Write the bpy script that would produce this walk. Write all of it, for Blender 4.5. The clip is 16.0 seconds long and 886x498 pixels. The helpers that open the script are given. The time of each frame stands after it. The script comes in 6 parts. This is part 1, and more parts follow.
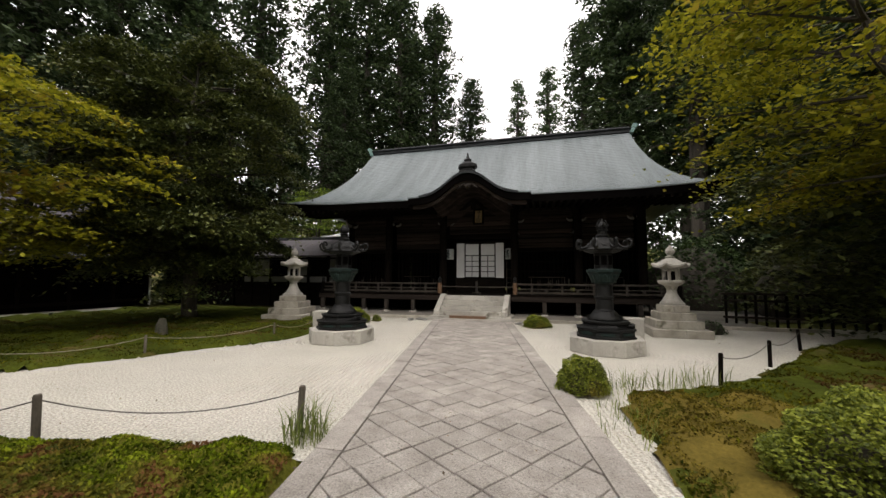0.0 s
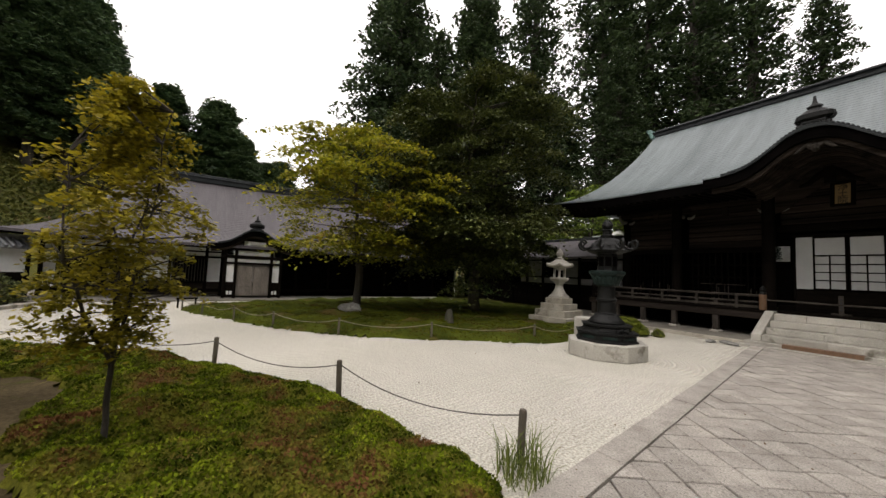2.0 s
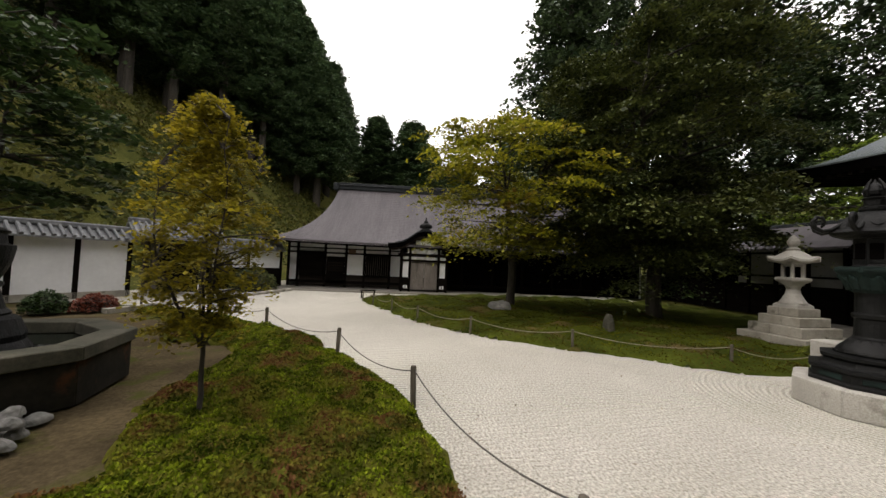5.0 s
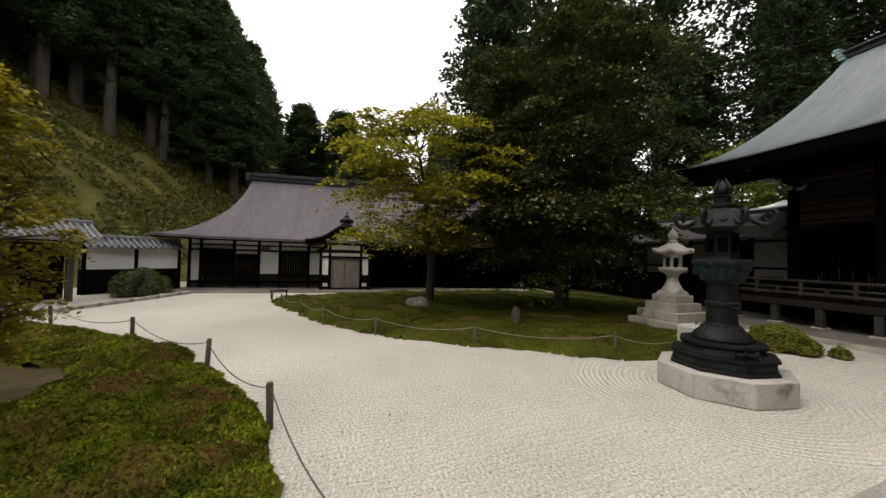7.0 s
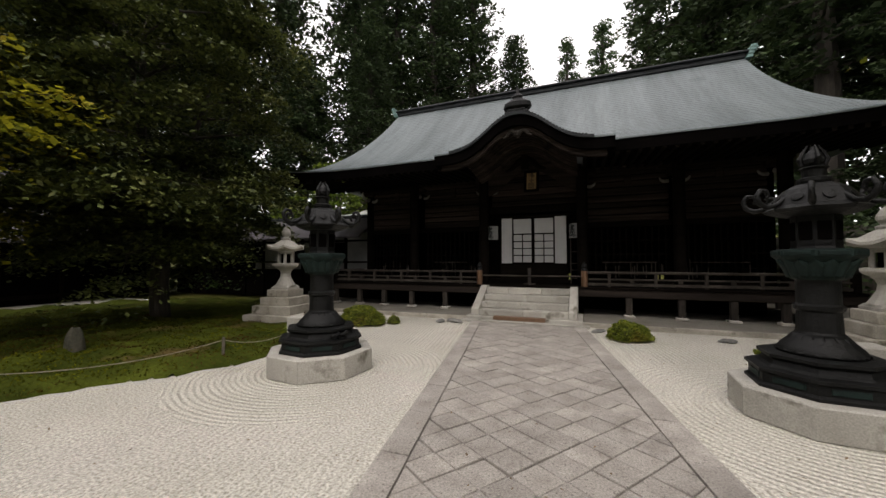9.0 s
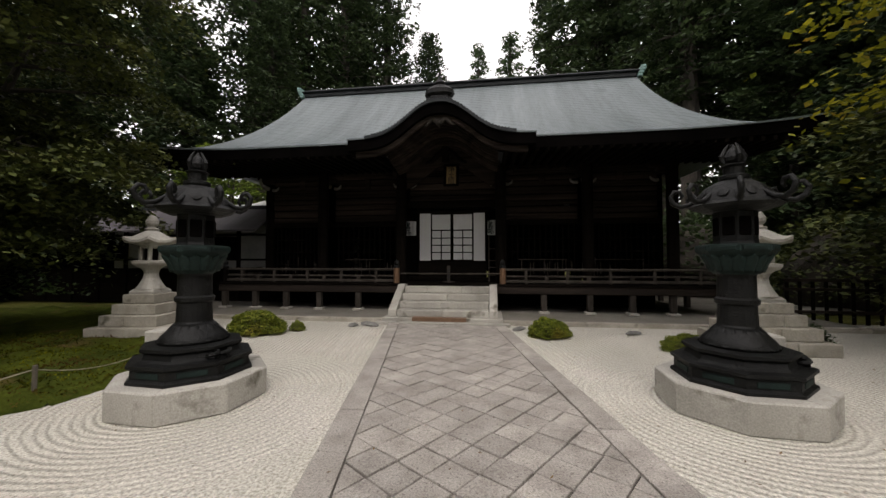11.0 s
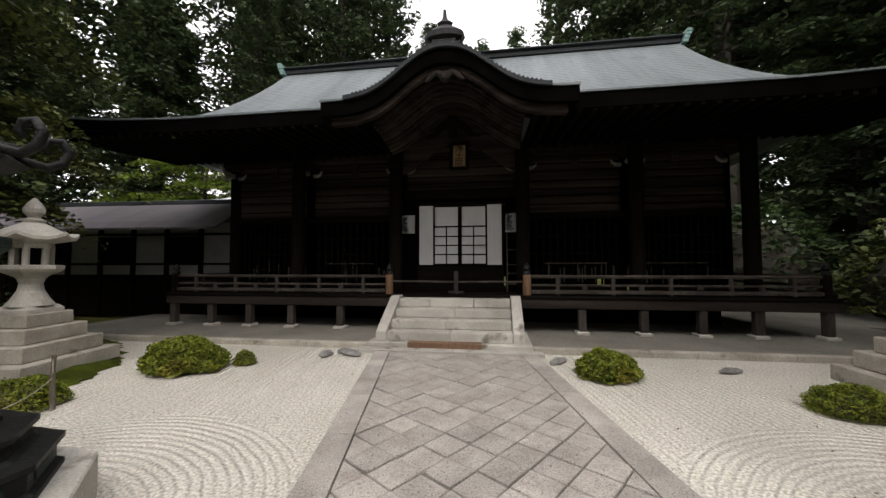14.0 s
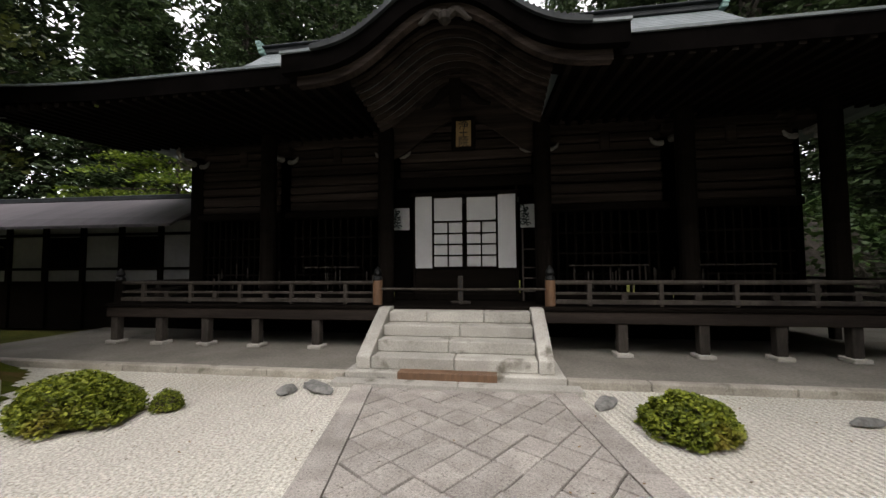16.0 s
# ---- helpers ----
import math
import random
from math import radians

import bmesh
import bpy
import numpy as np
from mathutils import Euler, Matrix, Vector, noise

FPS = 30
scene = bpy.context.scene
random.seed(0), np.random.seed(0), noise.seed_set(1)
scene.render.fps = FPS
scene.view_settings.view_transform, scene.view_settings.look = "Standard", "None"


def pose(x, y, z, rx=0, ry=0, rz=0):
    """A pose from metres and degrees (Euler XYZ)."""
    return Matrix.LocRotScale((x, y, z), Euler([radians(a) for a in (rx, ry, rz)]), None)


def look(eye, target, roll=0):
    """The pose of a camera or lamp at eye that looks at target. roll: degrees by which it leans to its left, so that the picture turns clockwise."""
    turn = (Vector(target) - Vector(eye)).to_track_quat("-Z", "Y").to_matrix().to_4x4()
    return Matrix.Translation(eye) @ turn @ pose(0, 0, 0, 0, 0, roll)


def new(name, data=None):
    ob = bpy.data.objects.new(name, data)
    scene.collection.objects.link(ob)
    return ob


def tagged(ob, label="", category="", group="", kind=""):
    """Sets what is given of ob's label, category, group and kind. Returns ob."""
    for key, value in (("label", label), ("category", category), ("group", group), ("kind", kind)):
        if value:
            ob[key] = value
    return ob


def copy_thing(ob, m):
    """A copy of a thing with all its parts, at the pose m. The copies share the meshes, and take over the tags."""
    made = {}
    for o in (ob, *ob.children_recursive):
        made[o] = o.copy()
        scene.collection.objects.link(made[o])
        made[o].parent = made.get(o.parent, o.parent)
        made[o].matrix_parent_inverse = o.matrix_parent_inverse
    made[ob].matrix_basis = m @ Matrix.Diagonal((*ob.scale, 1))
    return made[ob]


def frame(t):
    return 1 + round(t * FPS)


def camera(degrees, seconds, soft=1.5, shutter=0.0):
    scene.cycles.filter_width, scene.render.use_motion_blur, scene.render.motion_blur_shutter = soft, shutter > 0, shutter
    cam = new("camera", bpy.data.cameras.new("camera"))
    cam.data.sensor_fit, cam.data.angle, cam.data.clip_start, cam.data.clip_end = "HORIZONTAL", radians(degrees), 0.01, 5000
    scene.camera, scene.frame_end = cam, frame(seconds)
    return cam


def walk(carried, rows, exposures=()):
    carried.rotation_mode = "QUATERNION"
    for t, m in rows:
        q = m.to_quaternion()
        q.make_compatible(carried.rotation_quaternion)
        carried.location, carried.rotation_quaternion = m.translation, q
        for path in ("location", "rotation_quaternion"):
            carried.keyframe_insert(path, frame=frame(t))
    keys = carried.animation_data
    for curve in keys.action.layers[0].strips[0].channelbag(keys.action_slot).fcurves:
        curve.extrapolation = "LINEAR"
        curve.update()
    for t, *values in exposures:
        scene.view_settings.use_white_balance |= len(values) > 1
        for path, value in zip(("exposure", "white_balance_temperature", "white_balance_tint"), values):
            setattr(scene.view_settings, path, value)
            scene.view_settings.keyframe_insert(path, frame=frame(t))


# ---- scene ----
cam = camera(102.0, 16.0)
PATH = [
    (0, (1.958, 1.852, 1.492), (1.511, 3.795, 1.651), 0.36),
    (0.5, (1.930, 2.102, 1.511), (1.219, 3.965, 1.665), 0.93),
    (1, (1.915, 2.315, 1.502), (0.892, 4.027, 1.661), 1.56),
    (1.5, (1.880, 2.531, 1.509), (0.531, 4.000, 1.658), 2.10),
    (2, (1.885, 2.806, 1.500), (0.234, 3.927, 1.633), 2.53),
    (2.5, (1.878, 3.081, 1.514), (0.035, 3.849, 1.631), 2.86),
    (3, (1.779, 3.315, 1.495), (-0.139, 3.875, 1.593), 2.81),
    (3.5, (1.691, 3.514, 1.490), (-0.272, 3.888, 1.584), 2.86),
    (4, (1.625, 3.763, 1.485), (-0.365, 3.950, 1.570), 2.82),
    (6.5, (1.389, 4.703, 1.623), (-0.600, 4.907, 1.670), 1.74),
    (7, (1.346, 4.914, 1.620), (-0.586, 5.429, 1.669), 1.39),
    (7.5, (1.315, 5.073, 1.596), (-0.432, 6.044, 1.655), 0.84),
    (8, (1.307, 5.177, 1.586), (-0.135, 6.561, 1.652), 0.35),
    (8.5, (1.291, 5.239, 1.587), (0.199, 6.913, 1.654), 0.10),
    (9, (1.187, 5.274, 1.573), (0.520, 7.158, 1.640), -0.06),
    (9.5, (1.070, 5.339, 1.548), (0.714, 7.305, 1.614), -0.35),
    (10, (0.977, 5.459, 1.530), (0.771, 7.448, 1.589), -0.52),
    (12.5, (0.697, 7.099, 1.543), (0.511, 9.090, 1.602), 0.12),
    (13, (0.627, 7.496, 1.539), (0.435, 9.485, 1.607), 0.04),
    (13.5, (0.606, 7.854, 1.533), (0.406, 9.842, 1.617), -0.08),
    (14, (0.574, 8.211, 1.526), (0.369, 10.198, 1.608), -0.13),
    (14.5, (0.538, 8.617, 1.526), (0.341, 10.606, 1.613), -0.32),
    (15, (0.513, 9.010, 1.524), (0.315, 10.998, 1.615), -0.38),
    (15.5, (0.471, 9.380, 1.530), (0.262, 11.367, 1.625), -0.31),
    (16, (0.414, 9.766, 1.537), (0.203, 11.753, 1.633), -0.43),
]
walk(cam, [(t, look(eye, target, roll)) for t, eye, target, roll in PATH], exposures=[(0.0, 0.75, 6900, 14), (2.5, 0.62, 6900, 14), (6.5, 0.58, 6900, 14), (8.0, 0.48, 6850, 15), (10.0, 0.46, 6800, 15), (12.5, 0.64, 6750, 15), (16.0, 0.98, 6600, 14)])

# ---- sky and light: bright overcast ----
world = bpy.data.worlds.new("overcast_sky")
scene.world = world
world.use_nodes = True
wn = world.node_tree
sky = wn.nodes.new("ShaderNodeTexSky")
sky.sky_type = "NISHITA"
sky.sun_disc = False
sky.sun_elevation = radians(58)
sky.sun_rotation = radians(200)
sky.dust_density = 6.0
hsv = wn.nodes.new("ShaderNodeHueSaturation")
hsv.inputs["Saturation"].default_value = 0.12
hsv.inputs["Value"].default_value = 1.0
wn.links.new(sky.outputs[0], hsv.inputs["Color"])
cloud = wn.nodes.new("ShaderNodeMix")          # bright even cloud layer in front of the clear sky
cloud.data_type = "RGBA"
cloud.inputs["Factor"].default_value = 0.6
cloud.inputs[7].default_value = (12.5, 12.6, 12.8, 1)
wn.links.new(hsv.outputs[0], cloud.inputs[6])
wn.links.new(cloud.outputs[2], wn.nodes["Background"].inputs[0])
wn.nodes["Background"].inputs[1].default_value = 0.13
sun_data = bpy.data.lights.new("sun", "SUN")
sun_data.energy = 0.5
sun_data.angle = radians(14)
sun_data.color = (1.0, 0.96, 0.9)
sun = new("sun", sun_data)
sun.matrix_world = look((6, -12, 30), (-4, 12, 0))


# ---- materials ----
def node_material(name, rough=0.8, metal=0.0):
    m = bpy.data.materials.new(name)
    m.use_nodes = True
    nt = m.node_tree
    b = nt.nodes["Principled BSDF"]
    b.inputs["Roughness"].default_value = rough
    b.inputs["Metallic"].default_value = metal
    return m, nt, b


def noise_ramp(nt, coord, scale, stops, detail=6.0, stretch=(1, 1, 1), rough=0.6):
    mp = nt.nodes.new("ShaderNodeMapping")
    mp.inputs["Scale"].default_value = stretch
    nt.links.new(coord, mp.inputs["Vector"])
    n = nt.nodes.new("ShaderNodeTexNoise")
    n.inputs["Scale"].default_value = scale
    n.inputs["Detail"].default_value = detail
    n.inputs["Roughness"].default_value = rough
    nt.links.new(mp.outputs[0], n.inputs["Vector"])
    r = nt.nodes.new("ShaderNodeValToRGB")
    el = r.color_ramp.elements
    while len(el) < len(stops):
        el.new(0.5)
    for e, (p, c) in zip(el, stops):
        e.position, e.color = p, (*c, 1)
    nt.links.new(n.outputs["Fac"], r.inputs["Fac"])
    return r.outputs["Color"], n.outputs["Fac"]


def mix(nt, a, b, fac, mode="MULTIPLY"):
    x = nt.nodes.new("ShaderNodeMix")
    x.data_type, x.blend_type = "RGBA", mode
    if isinstance(fac, float):
        x.inputs["Factor"].default_value = fac
    else:
        nt.links.new(fac, x.inputs["Factor"])
    for sock, val in ((x.inputs[6], a), (x.inputs[7], b)):
        if isinstance(val, tuple):
            sock.default_value = (*val, 1)
        else:
            nt.links.new(val, sock)
    return x.outputs[2]


def bump(nt, b, height, strength=0.3, distance=0.02):
    k = nt.nodes.new("ShaderNodeBump")
    k.inputs["Strength"].default_value = strength
    k.inputs["Distance"].default_value = distance
    nt.links.new(height, k.inputs["Height"])
    if b.inputs["Normal"].is_linked:
        nt.links.new(b.inputs["Normal"].links[0].from_socket, k.inputs["Normal"])
    nt.links.new(k.outputs[0], b.inputs["Normal"])


def coords(nt, kind="Object"):
    return nt.nodes.new("ShaderNodeTexCoord").outputs[kind]


def surface(name, dark, light, big=1.2, fine=18.0, rough=0.85, metal=0.0, relief=0.25, depth=0.01,
            stretch=(1, 1, 1), spots=None, vary=0.0, kind="Object", shine=0.5, grain_depth=0.28):
    """Mottled surface: broad patches, fine grain, relief; spots: (colour, scale, threshold)."""
    m, nt, b = node_material(name, rough, metal)
    b.inputs["Specular IOR Level"].default_value = shine
    c = coords(nt, kind)
    base, _ = noise_ramp(nt, c, big, [(0.3, dark), (0.7, light)], stretch=stretch)
    grain, gf = noise_ramp(nt, c, fine, [(0.25, (0.9 - grain_depth,) * 3), (0.75, (0.9 + grain_depth,) * 3)], stretch=stretch)
    col = mix(nt, base, grain, 1.0)
    if spots:
        colour, scale, at = spots
        mask, _ = noise_ramp(nt, c, scale, [(at, (0, 0, 0)), (min(at + 0.12, 1), (1, 1, 1))], detail=8.0)
        col = mix(nt, col, colour, mask, "MIX")
    if vary:
        info = nt.nodes.new("ShaderNodeObjectInfo")
        mr = nt.nodes.new("ShaderNodeMapRange")
        mr.inputs["To Min"].default_value, mr.inputs["To Max"].default_value = 1 - vary, 1 + vary
        nt.links.new(info.outputs["Random"], mr.inputs["Value"])
        col = mix(nt, col, mr.outputs[0], 1.0)
    nt.links.new(col, b.inputs["Base Color"])
    bump(nt, b, gf, relief, depth)
    return m


def leaf_material(name, dark, light, tint=None, rough=0.55, patch=0.8, deep=0.65, top=1.2, sharp=0.18, tint_scale=1.1, tint_at=0.58, thin=0.3):
    m, nt, b = node_material(name, rough)
    b.inputs["Specular IOR Level"].default_value = 0.22 if rough < 0.7 else 0.05
    g = nt.nodes.new("ShaderNodeNewGeometry")
    r = nt.nodes.new("ShaderNodeValToRGB")
    el = r.color_ramp.elements
    el[0].color, el[1].color = (*dark, 1), (*light, 1)
    nt.links.new(g.outputs["Random Per Island"], r.inputs["Fac"])
    big, _ = noise_ramp(nt, coords(nt), patch, [(0.5 - sharp, (deep, deep * 1.05, deep * 0.9)), (0.5 + sharp, (top, top * 0.96, top * 0.92))])
    col = mix(nt, r.outputs["Color"], big, 1.0)
    if tint:
        mask, _ = noise_ramp(nt, coords(nt), tint_scale, [(tint_at, (0, 0, 0)), (tint_at + 0.12, (1, 1, 1))])
        col = mix(nt, col, tint, mask, "MIX")
    nt.links.new(col, b.inputs["Base Color"])
    t = nt.nodes.new("ShaderNodeBsdfTranslucent")
    nt.links.new(col, t.inputs["Color"])
    s = nt.nodes.new("ShaderNodeMixShader")
    s.inputs[0].default_value = thin
    nt.links.new(b.outputs[0], s.inputs[1])
    nt.links.new(t.outputs[0], s.inputs[2])
    nt.links.new(s.outputs[0], nt.nodes["Material Output"].inputs["Surface"])
    return m


# old dark timber, lowered further in colour for the shade under the eaves
WOOD_DARK = surface("old_dark_wood_with_shade", (0.0035, 0.0028, 0.0022), (0.010, 0.0078, 0.0062), 1.5, 22, 0.9, shine=0.03, stretch=(0.25, 1, 3), relief=0.4)
WOOD_GREY = surface("weathered_wood", (0.013, 0.0098, 0.008), (0.04, 0.031, 0.025), 1.3, 20, 0.85, shine=0.12, stretch=(0.3, 1, 4), relief=0.4, vary=0.2)
WOOD_BROWN = surface("brown_wood", (0.10, 0.052, 0.026), (0.19, 0.105, 0.055), 1.6, 24, 0.6, stretch=(1, 1, 0.3), vary=0.15)
WOOD_PALE = surface("pale_weathered_wood", (0.02, 0.017, 0.0145), (0.07, 0.06, 0.05), 2, 26, 0.85, shine=0.15, stretch=(1, 1, 0.3), vary=0.15)
COPPER = surface("weathered_copper_sheet", (0.11, 0.132, 0.138), (0.185, 0.215, 0.222), 0.6, 4.0, 0.5, 0.0, stretch=(2.6, 0.25, 0.25),
                 relief=0.1, spots=((0.085, 0.105, 0.112), 0.9, 0.64), grain_depth=0.16)
STAKE = surface("grey_stake_wood", (0.065, 0.056, 0.044), (0.17, 0.148, 0.118), 6, 40, 0.9, stretch=(1, 1, 0.3), shine=0.15, vary=0.15)
GATE_WOOD = surface("grey_gate_timber", (0.045, 0.038, 0.032), (0.125, 0.108, 0.092), 1.8, 22, 0.9, shine=0.12, stretch=(1, 1, 0.3), relief=0.4, vary=0.15)
COPPER_DARK = surface("dark_copper_trim", (0.012, 0.0145, 0.0155), (0.032, 0.037, 0.039), 2, 14, 0.6, shine=0.2)
VERDIGRIS = surface("verdigris_copper", (0.12, 0.22, 0.2), (0.22, 0.36, 0.33), 3, 18, 0.6)
SLATE_ROOF = surface("grey_metal_roof", (0.075, 0.068, 0.073), (0.12, 0.108, 0.115), 0.5, 4.0, 0.6, stretch=(2.2, 0.25, 0.25), relief=0.1, shine=0.3, grain_depth=0.15)
TILE_GREY = surface("grey_clay_tile", (0.10, 0.105, 0.11), (0.24, 0.245, 0.25), 3, 20, 0.6)
PLASTER = surface("white_plaster", (0.72, 0.72, 0.71), (0.84, 0.84, 0.83), 0.8, 9, 0.9, relief=0.06, grain_depth=0.05)
# white plaster with the corridor's shade mixed into its colour
SHADE_PLASTER = surface("shade_greyed_plaster", (0.2, 0.2, 0.195), (0.33, 0.33, 0.32), 0.7, 8, 0.9, relief=0.06, grain_depth=0.08)
PANEL_WOOD = surface("pale_door_wood", (0.16, 0.14, 0.12), (0.27, 0.24, 0.21), 2, 26, 0.85, shine=0.15, stretch=(1, 1, 0.3))
BOARD_WOOD = surface("smoked_brown_boards", (0.009, 0.0068, 0.0056), (0.056, 0.043, 0.036), 1.4, 18, 0.9, shine=0.08, stretch=(0.15, 1, 6), relief=0.8, vary=0.35, grain_depth=0.4)
PAPER = surface("shoji_paper", (0.56, 0.56, 0.55), (0.64, 0.64, 0.63), 1.5, 30, 0.9, relief=0.03, grain_depth=0.03)
BRONZE = surface("dark_bronze", (0.0025, 0.0026, 0.0026), (0.010, 0.0105, 0.0098), 5, 34, 0.5, 0.0, relief=0.7, depth=0.014, shine=0.2,
                 spots=((0.012, 0.022, 0.019), 3.2, 0.66))
BRONZE_GREEN = surface("green_patina_bronze", (0.006, 0.011, 0.010), (0.02, 0.038, 0.033), 5, 30, 0.6, 0.0, relief=0.6, shine=0.15)
GRANITE = surface("pale_granite", (0.30, 0.285, 0.25), (0.46, 0.44, 0.39), 1.6, 60, 0.85, relief=0.3, depth=0.006,
                  spots=((0.12, 0.11, 0.085), 2.6, 0.58), vary=0.12)
GRANITE_OLD = surface("lichened_granite", (0.23, 0.21, 0.17), (0.42, 0.39, 0.33), 2.2, 50, 0.9, relief=0.4, depth=0.008,
                      spots=((0.08, 0.075, 0.05), 2.6, 0.6), vary=0.1)
PAVING = surface("granite_paving", (0.245, 0.222, 0.196), (0.41, 0.378, 0.338), 3.0, 70, 0.85, relief=0.8, depth=0.016,
                 spots=((0.11, 0.098, 0.083), 46.0, 0.57), vary=0.13, grain_depth=0.42)
JOINT = surface("dark_joint_soil", (0.025, 0.022, 0.017), (0.06, 0.053, 0.04), 4, 40, 0.95)
CONCRETE = surface("stained_concrete", (0.115, 0.105, 0.085), (0.215, 0.2, 0.168), 0.8, 25, 0.9, spots=((0.11, 0.11, 0.085), 1.5, 0.6))
MOSS = surface("moss", (0.035, 0.042, 0.008), (0.16, 0.155, 0.02), 2.4, 34, 0.95, shine=0.04, relief=0.9, depth=0.03,
               spots=((0.09, 0.052, 0.022), 1.3, 0.58), grain_depth=0.4)
MOSS_GOLD = surface("golden_moss", (0.07, 0.055, 0.012), (0.16, 0.12, 0.026), 1.8, 30, 0.95, shine=0.04, relief=0.7, depth=0.02,
                    spots=((0.07, 0.075, 0.015), 1.6, 0.6))
# olive moss of the beds under trees, their shade put into the colour
MOSS_DARK = surface("shade_toned_moss", (0.022, 0.03, 0.005), (0.075, 0.09, 0.012), 1.0, 20, 0.95, shine=0.04, relief=0.9, depth=0.03,
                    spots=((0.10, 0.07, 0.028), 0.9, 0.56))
SOIL = surface("trodden_soil", (0.042, 0.032, 0.018), (0.115, 0.088, 0.048), 1.1, 30, 0.95, shine=0.04, relief=0.7, depth=0.02, spots=((0.06, 0.068, 0.014), 1.6, 0.54), grain_depth=0.4)
SLOPE = surface("grassy_slope", (0.035, 0.045, 0.01), (0.13, 0.125, 0.034), 0.35, 7, 0.95, shine=0.04, relief=0.9, depth=0.1,
                spots=((0.17, 0.115, 0.06), 0.22, 0.6))
BARK = surface("bark", (0.022, 0.018, 0.014), (0.07, 0.058, 0.045), 2, 16, 0.9, stretch=(1, 1, 0.2), relief=0.7, depth=0.03)
BASIN_RIM = surface("mossy_rim_stone", (0.03, 0.032, 0.018), (0.11, 0.10, 0.072), 2.4, 30, 0.9, relief=0.5, spots=((0.2, 0.1, 0.04), 1.6, 0.7))
BOULDER = surface("grey_stone", (0.10, 0.098, 0.09), (0.27, 0.265, 0.245), 2.5, 20, 0.85, relief=0.5, depth=0.01, vary=0.15)
RUSTY_STONE = surface("stained_basin_stone", (0.008, 0.0075, 0.006), (0.035, 0.03, 0.021), 1.6, 18, 0.85, shine=0.2, spots=((0.15, 0.048, 0.014), 1.1, 0.6))
ROPE = surface("straw_rope", (0.16, 0.14, 0.10), (0.28, 0.25, 0.18), 20, 120, 0.95)
ROPE_DARK = surface("dark_rope", (0.06, 0.055, 0.05), (0.13, 0.12, 0.10), 20, 120, 0.95)
GILT = surface("old_gilding", (0.28, 0.18, 0.075), (0.40, 0.27, 0.12), 5, 40, 0.6)
INK, _nt, _b = node_material("black_ink", 0.7)
_b.inputs["Base Color"].default_value = (0.012, 0.012, 0.012, 1)
# near-black: black boards, and sheets whose colour stands in for deep shade
DARKNESS = surface("black_boards_and_shade", (0.002, 0.0018, 0.0016), (0.005, 0.0042, 0.004), 2, 20, 1.0, shine=0.0)
BONE = surface("faded_white_carving", (0.14, 0.135, 0.12), (0.30, 0.29, 0.26), 6, 30, 0.8)
WATER, _nt, _b = node_material("dark_water", 0.04)
_b.inputs["Base Color"].default_value = (0.01, 0.013, 0.01, 1)
_b.inputs["IOR"].default_value = 1.33
LEAF_CEDAR = leaf_material("cedar_foliage", (0.015, 0.03, 0.013), (0.068, 0.1, 0.042))
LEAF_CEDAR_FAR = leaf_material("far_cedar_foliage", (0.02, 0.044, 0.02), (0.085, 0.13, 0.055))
LEAF_DARK = leaf_material("dark_maple_foliage", (0.012, 0.022, 0.007), (0.13, 0.155, 0.042), (0.15, 0.155, 0.045), deep=0.5, thin=0.15)
LEAF_LIME = leaf_material("yellow_green_maple_foliage", (0.10, 0.115, 0.01), (0.36, 0.34, 0.026), (0.27, 0.18, 0.03), thin=0.45)
LEAF_GOLD = leaf_material("golden_foliage", (0.15, 0.13, 0.012), (0.42, 0.35, 0.03), (0.24, 0.24, 0.03), thin=0.45)
LEAF_GLOSS = leaf_material("glossy_evergreen_foliage", (0.015, 0.035, 0.012), (0.06, 0.1, 0.03), None, 0.5)
LEAF_BOX = leaf_material("clipped_shrub_foliage", (0.055, 0.08, 0.010), (0.27, 0.31, 0.04), (0.25, 0.19, 0.04), patch=5.0, deep=0.5, top=1.25)
LEAF_GREEN = leaf_material("green_maple_foliage", (0.05, 0.09, 0.012), (0.20, 0.27, 0.04), (0.22, 0.26, 0.05), thin=0.4)
LEAF_DRY = leaf_material("dry_leaves", (0.07, 0.045, 0.025), (0.2, 0.13, 0.06))
LEAF_RED = leaf_material("red_shrub_foliage", (0.12, 0.03, 0.02), (0.25, 0.07, 0.04))
MOSSLEAF = leaf_material("moss_sprigs", (0.05, 0.08, 0.004), (0.22, 0.28, 0.016), (0.13, 0.062, 0.024), 0.75, 3.6, 0.3, 1.25, 0.09, 1.8, 0.5, thin=0.15)
# dull sprigs, lowered in colour to carry the shade below the trees
MOSSLEAF_DULL = leaf_material("dull_shade_toned_sprigs", (0.032, 0.04, 0.002), (0.115, 0.118, 0.006), (0.06, 0.03, 0.01), 0.8, 0.8, 0.35, 1.25, 0.12, 0.7, 0.51, thin=0.12)
GOLDLEAF = leaf_material("golden_moss_sprigs", (0.06, 0.05, 0.008), (0.17, 0.135, 0.02), (0.06, 0.07, 0.008), 0.8, 1.5, 0.45, 1.2, 0.14, 1.2, 0.52, thin=0.12)
SLOPELEAF = leaf_material("slope_grass", (0.038, 0.052, 0.01), (0.15, 0.155, 0.038), (0.17, 0.11, 0.06))
GRASS = leaf_material("grass_blades", (0.07, 0.1, 0.02), (0.2, 0.24, 0.06))


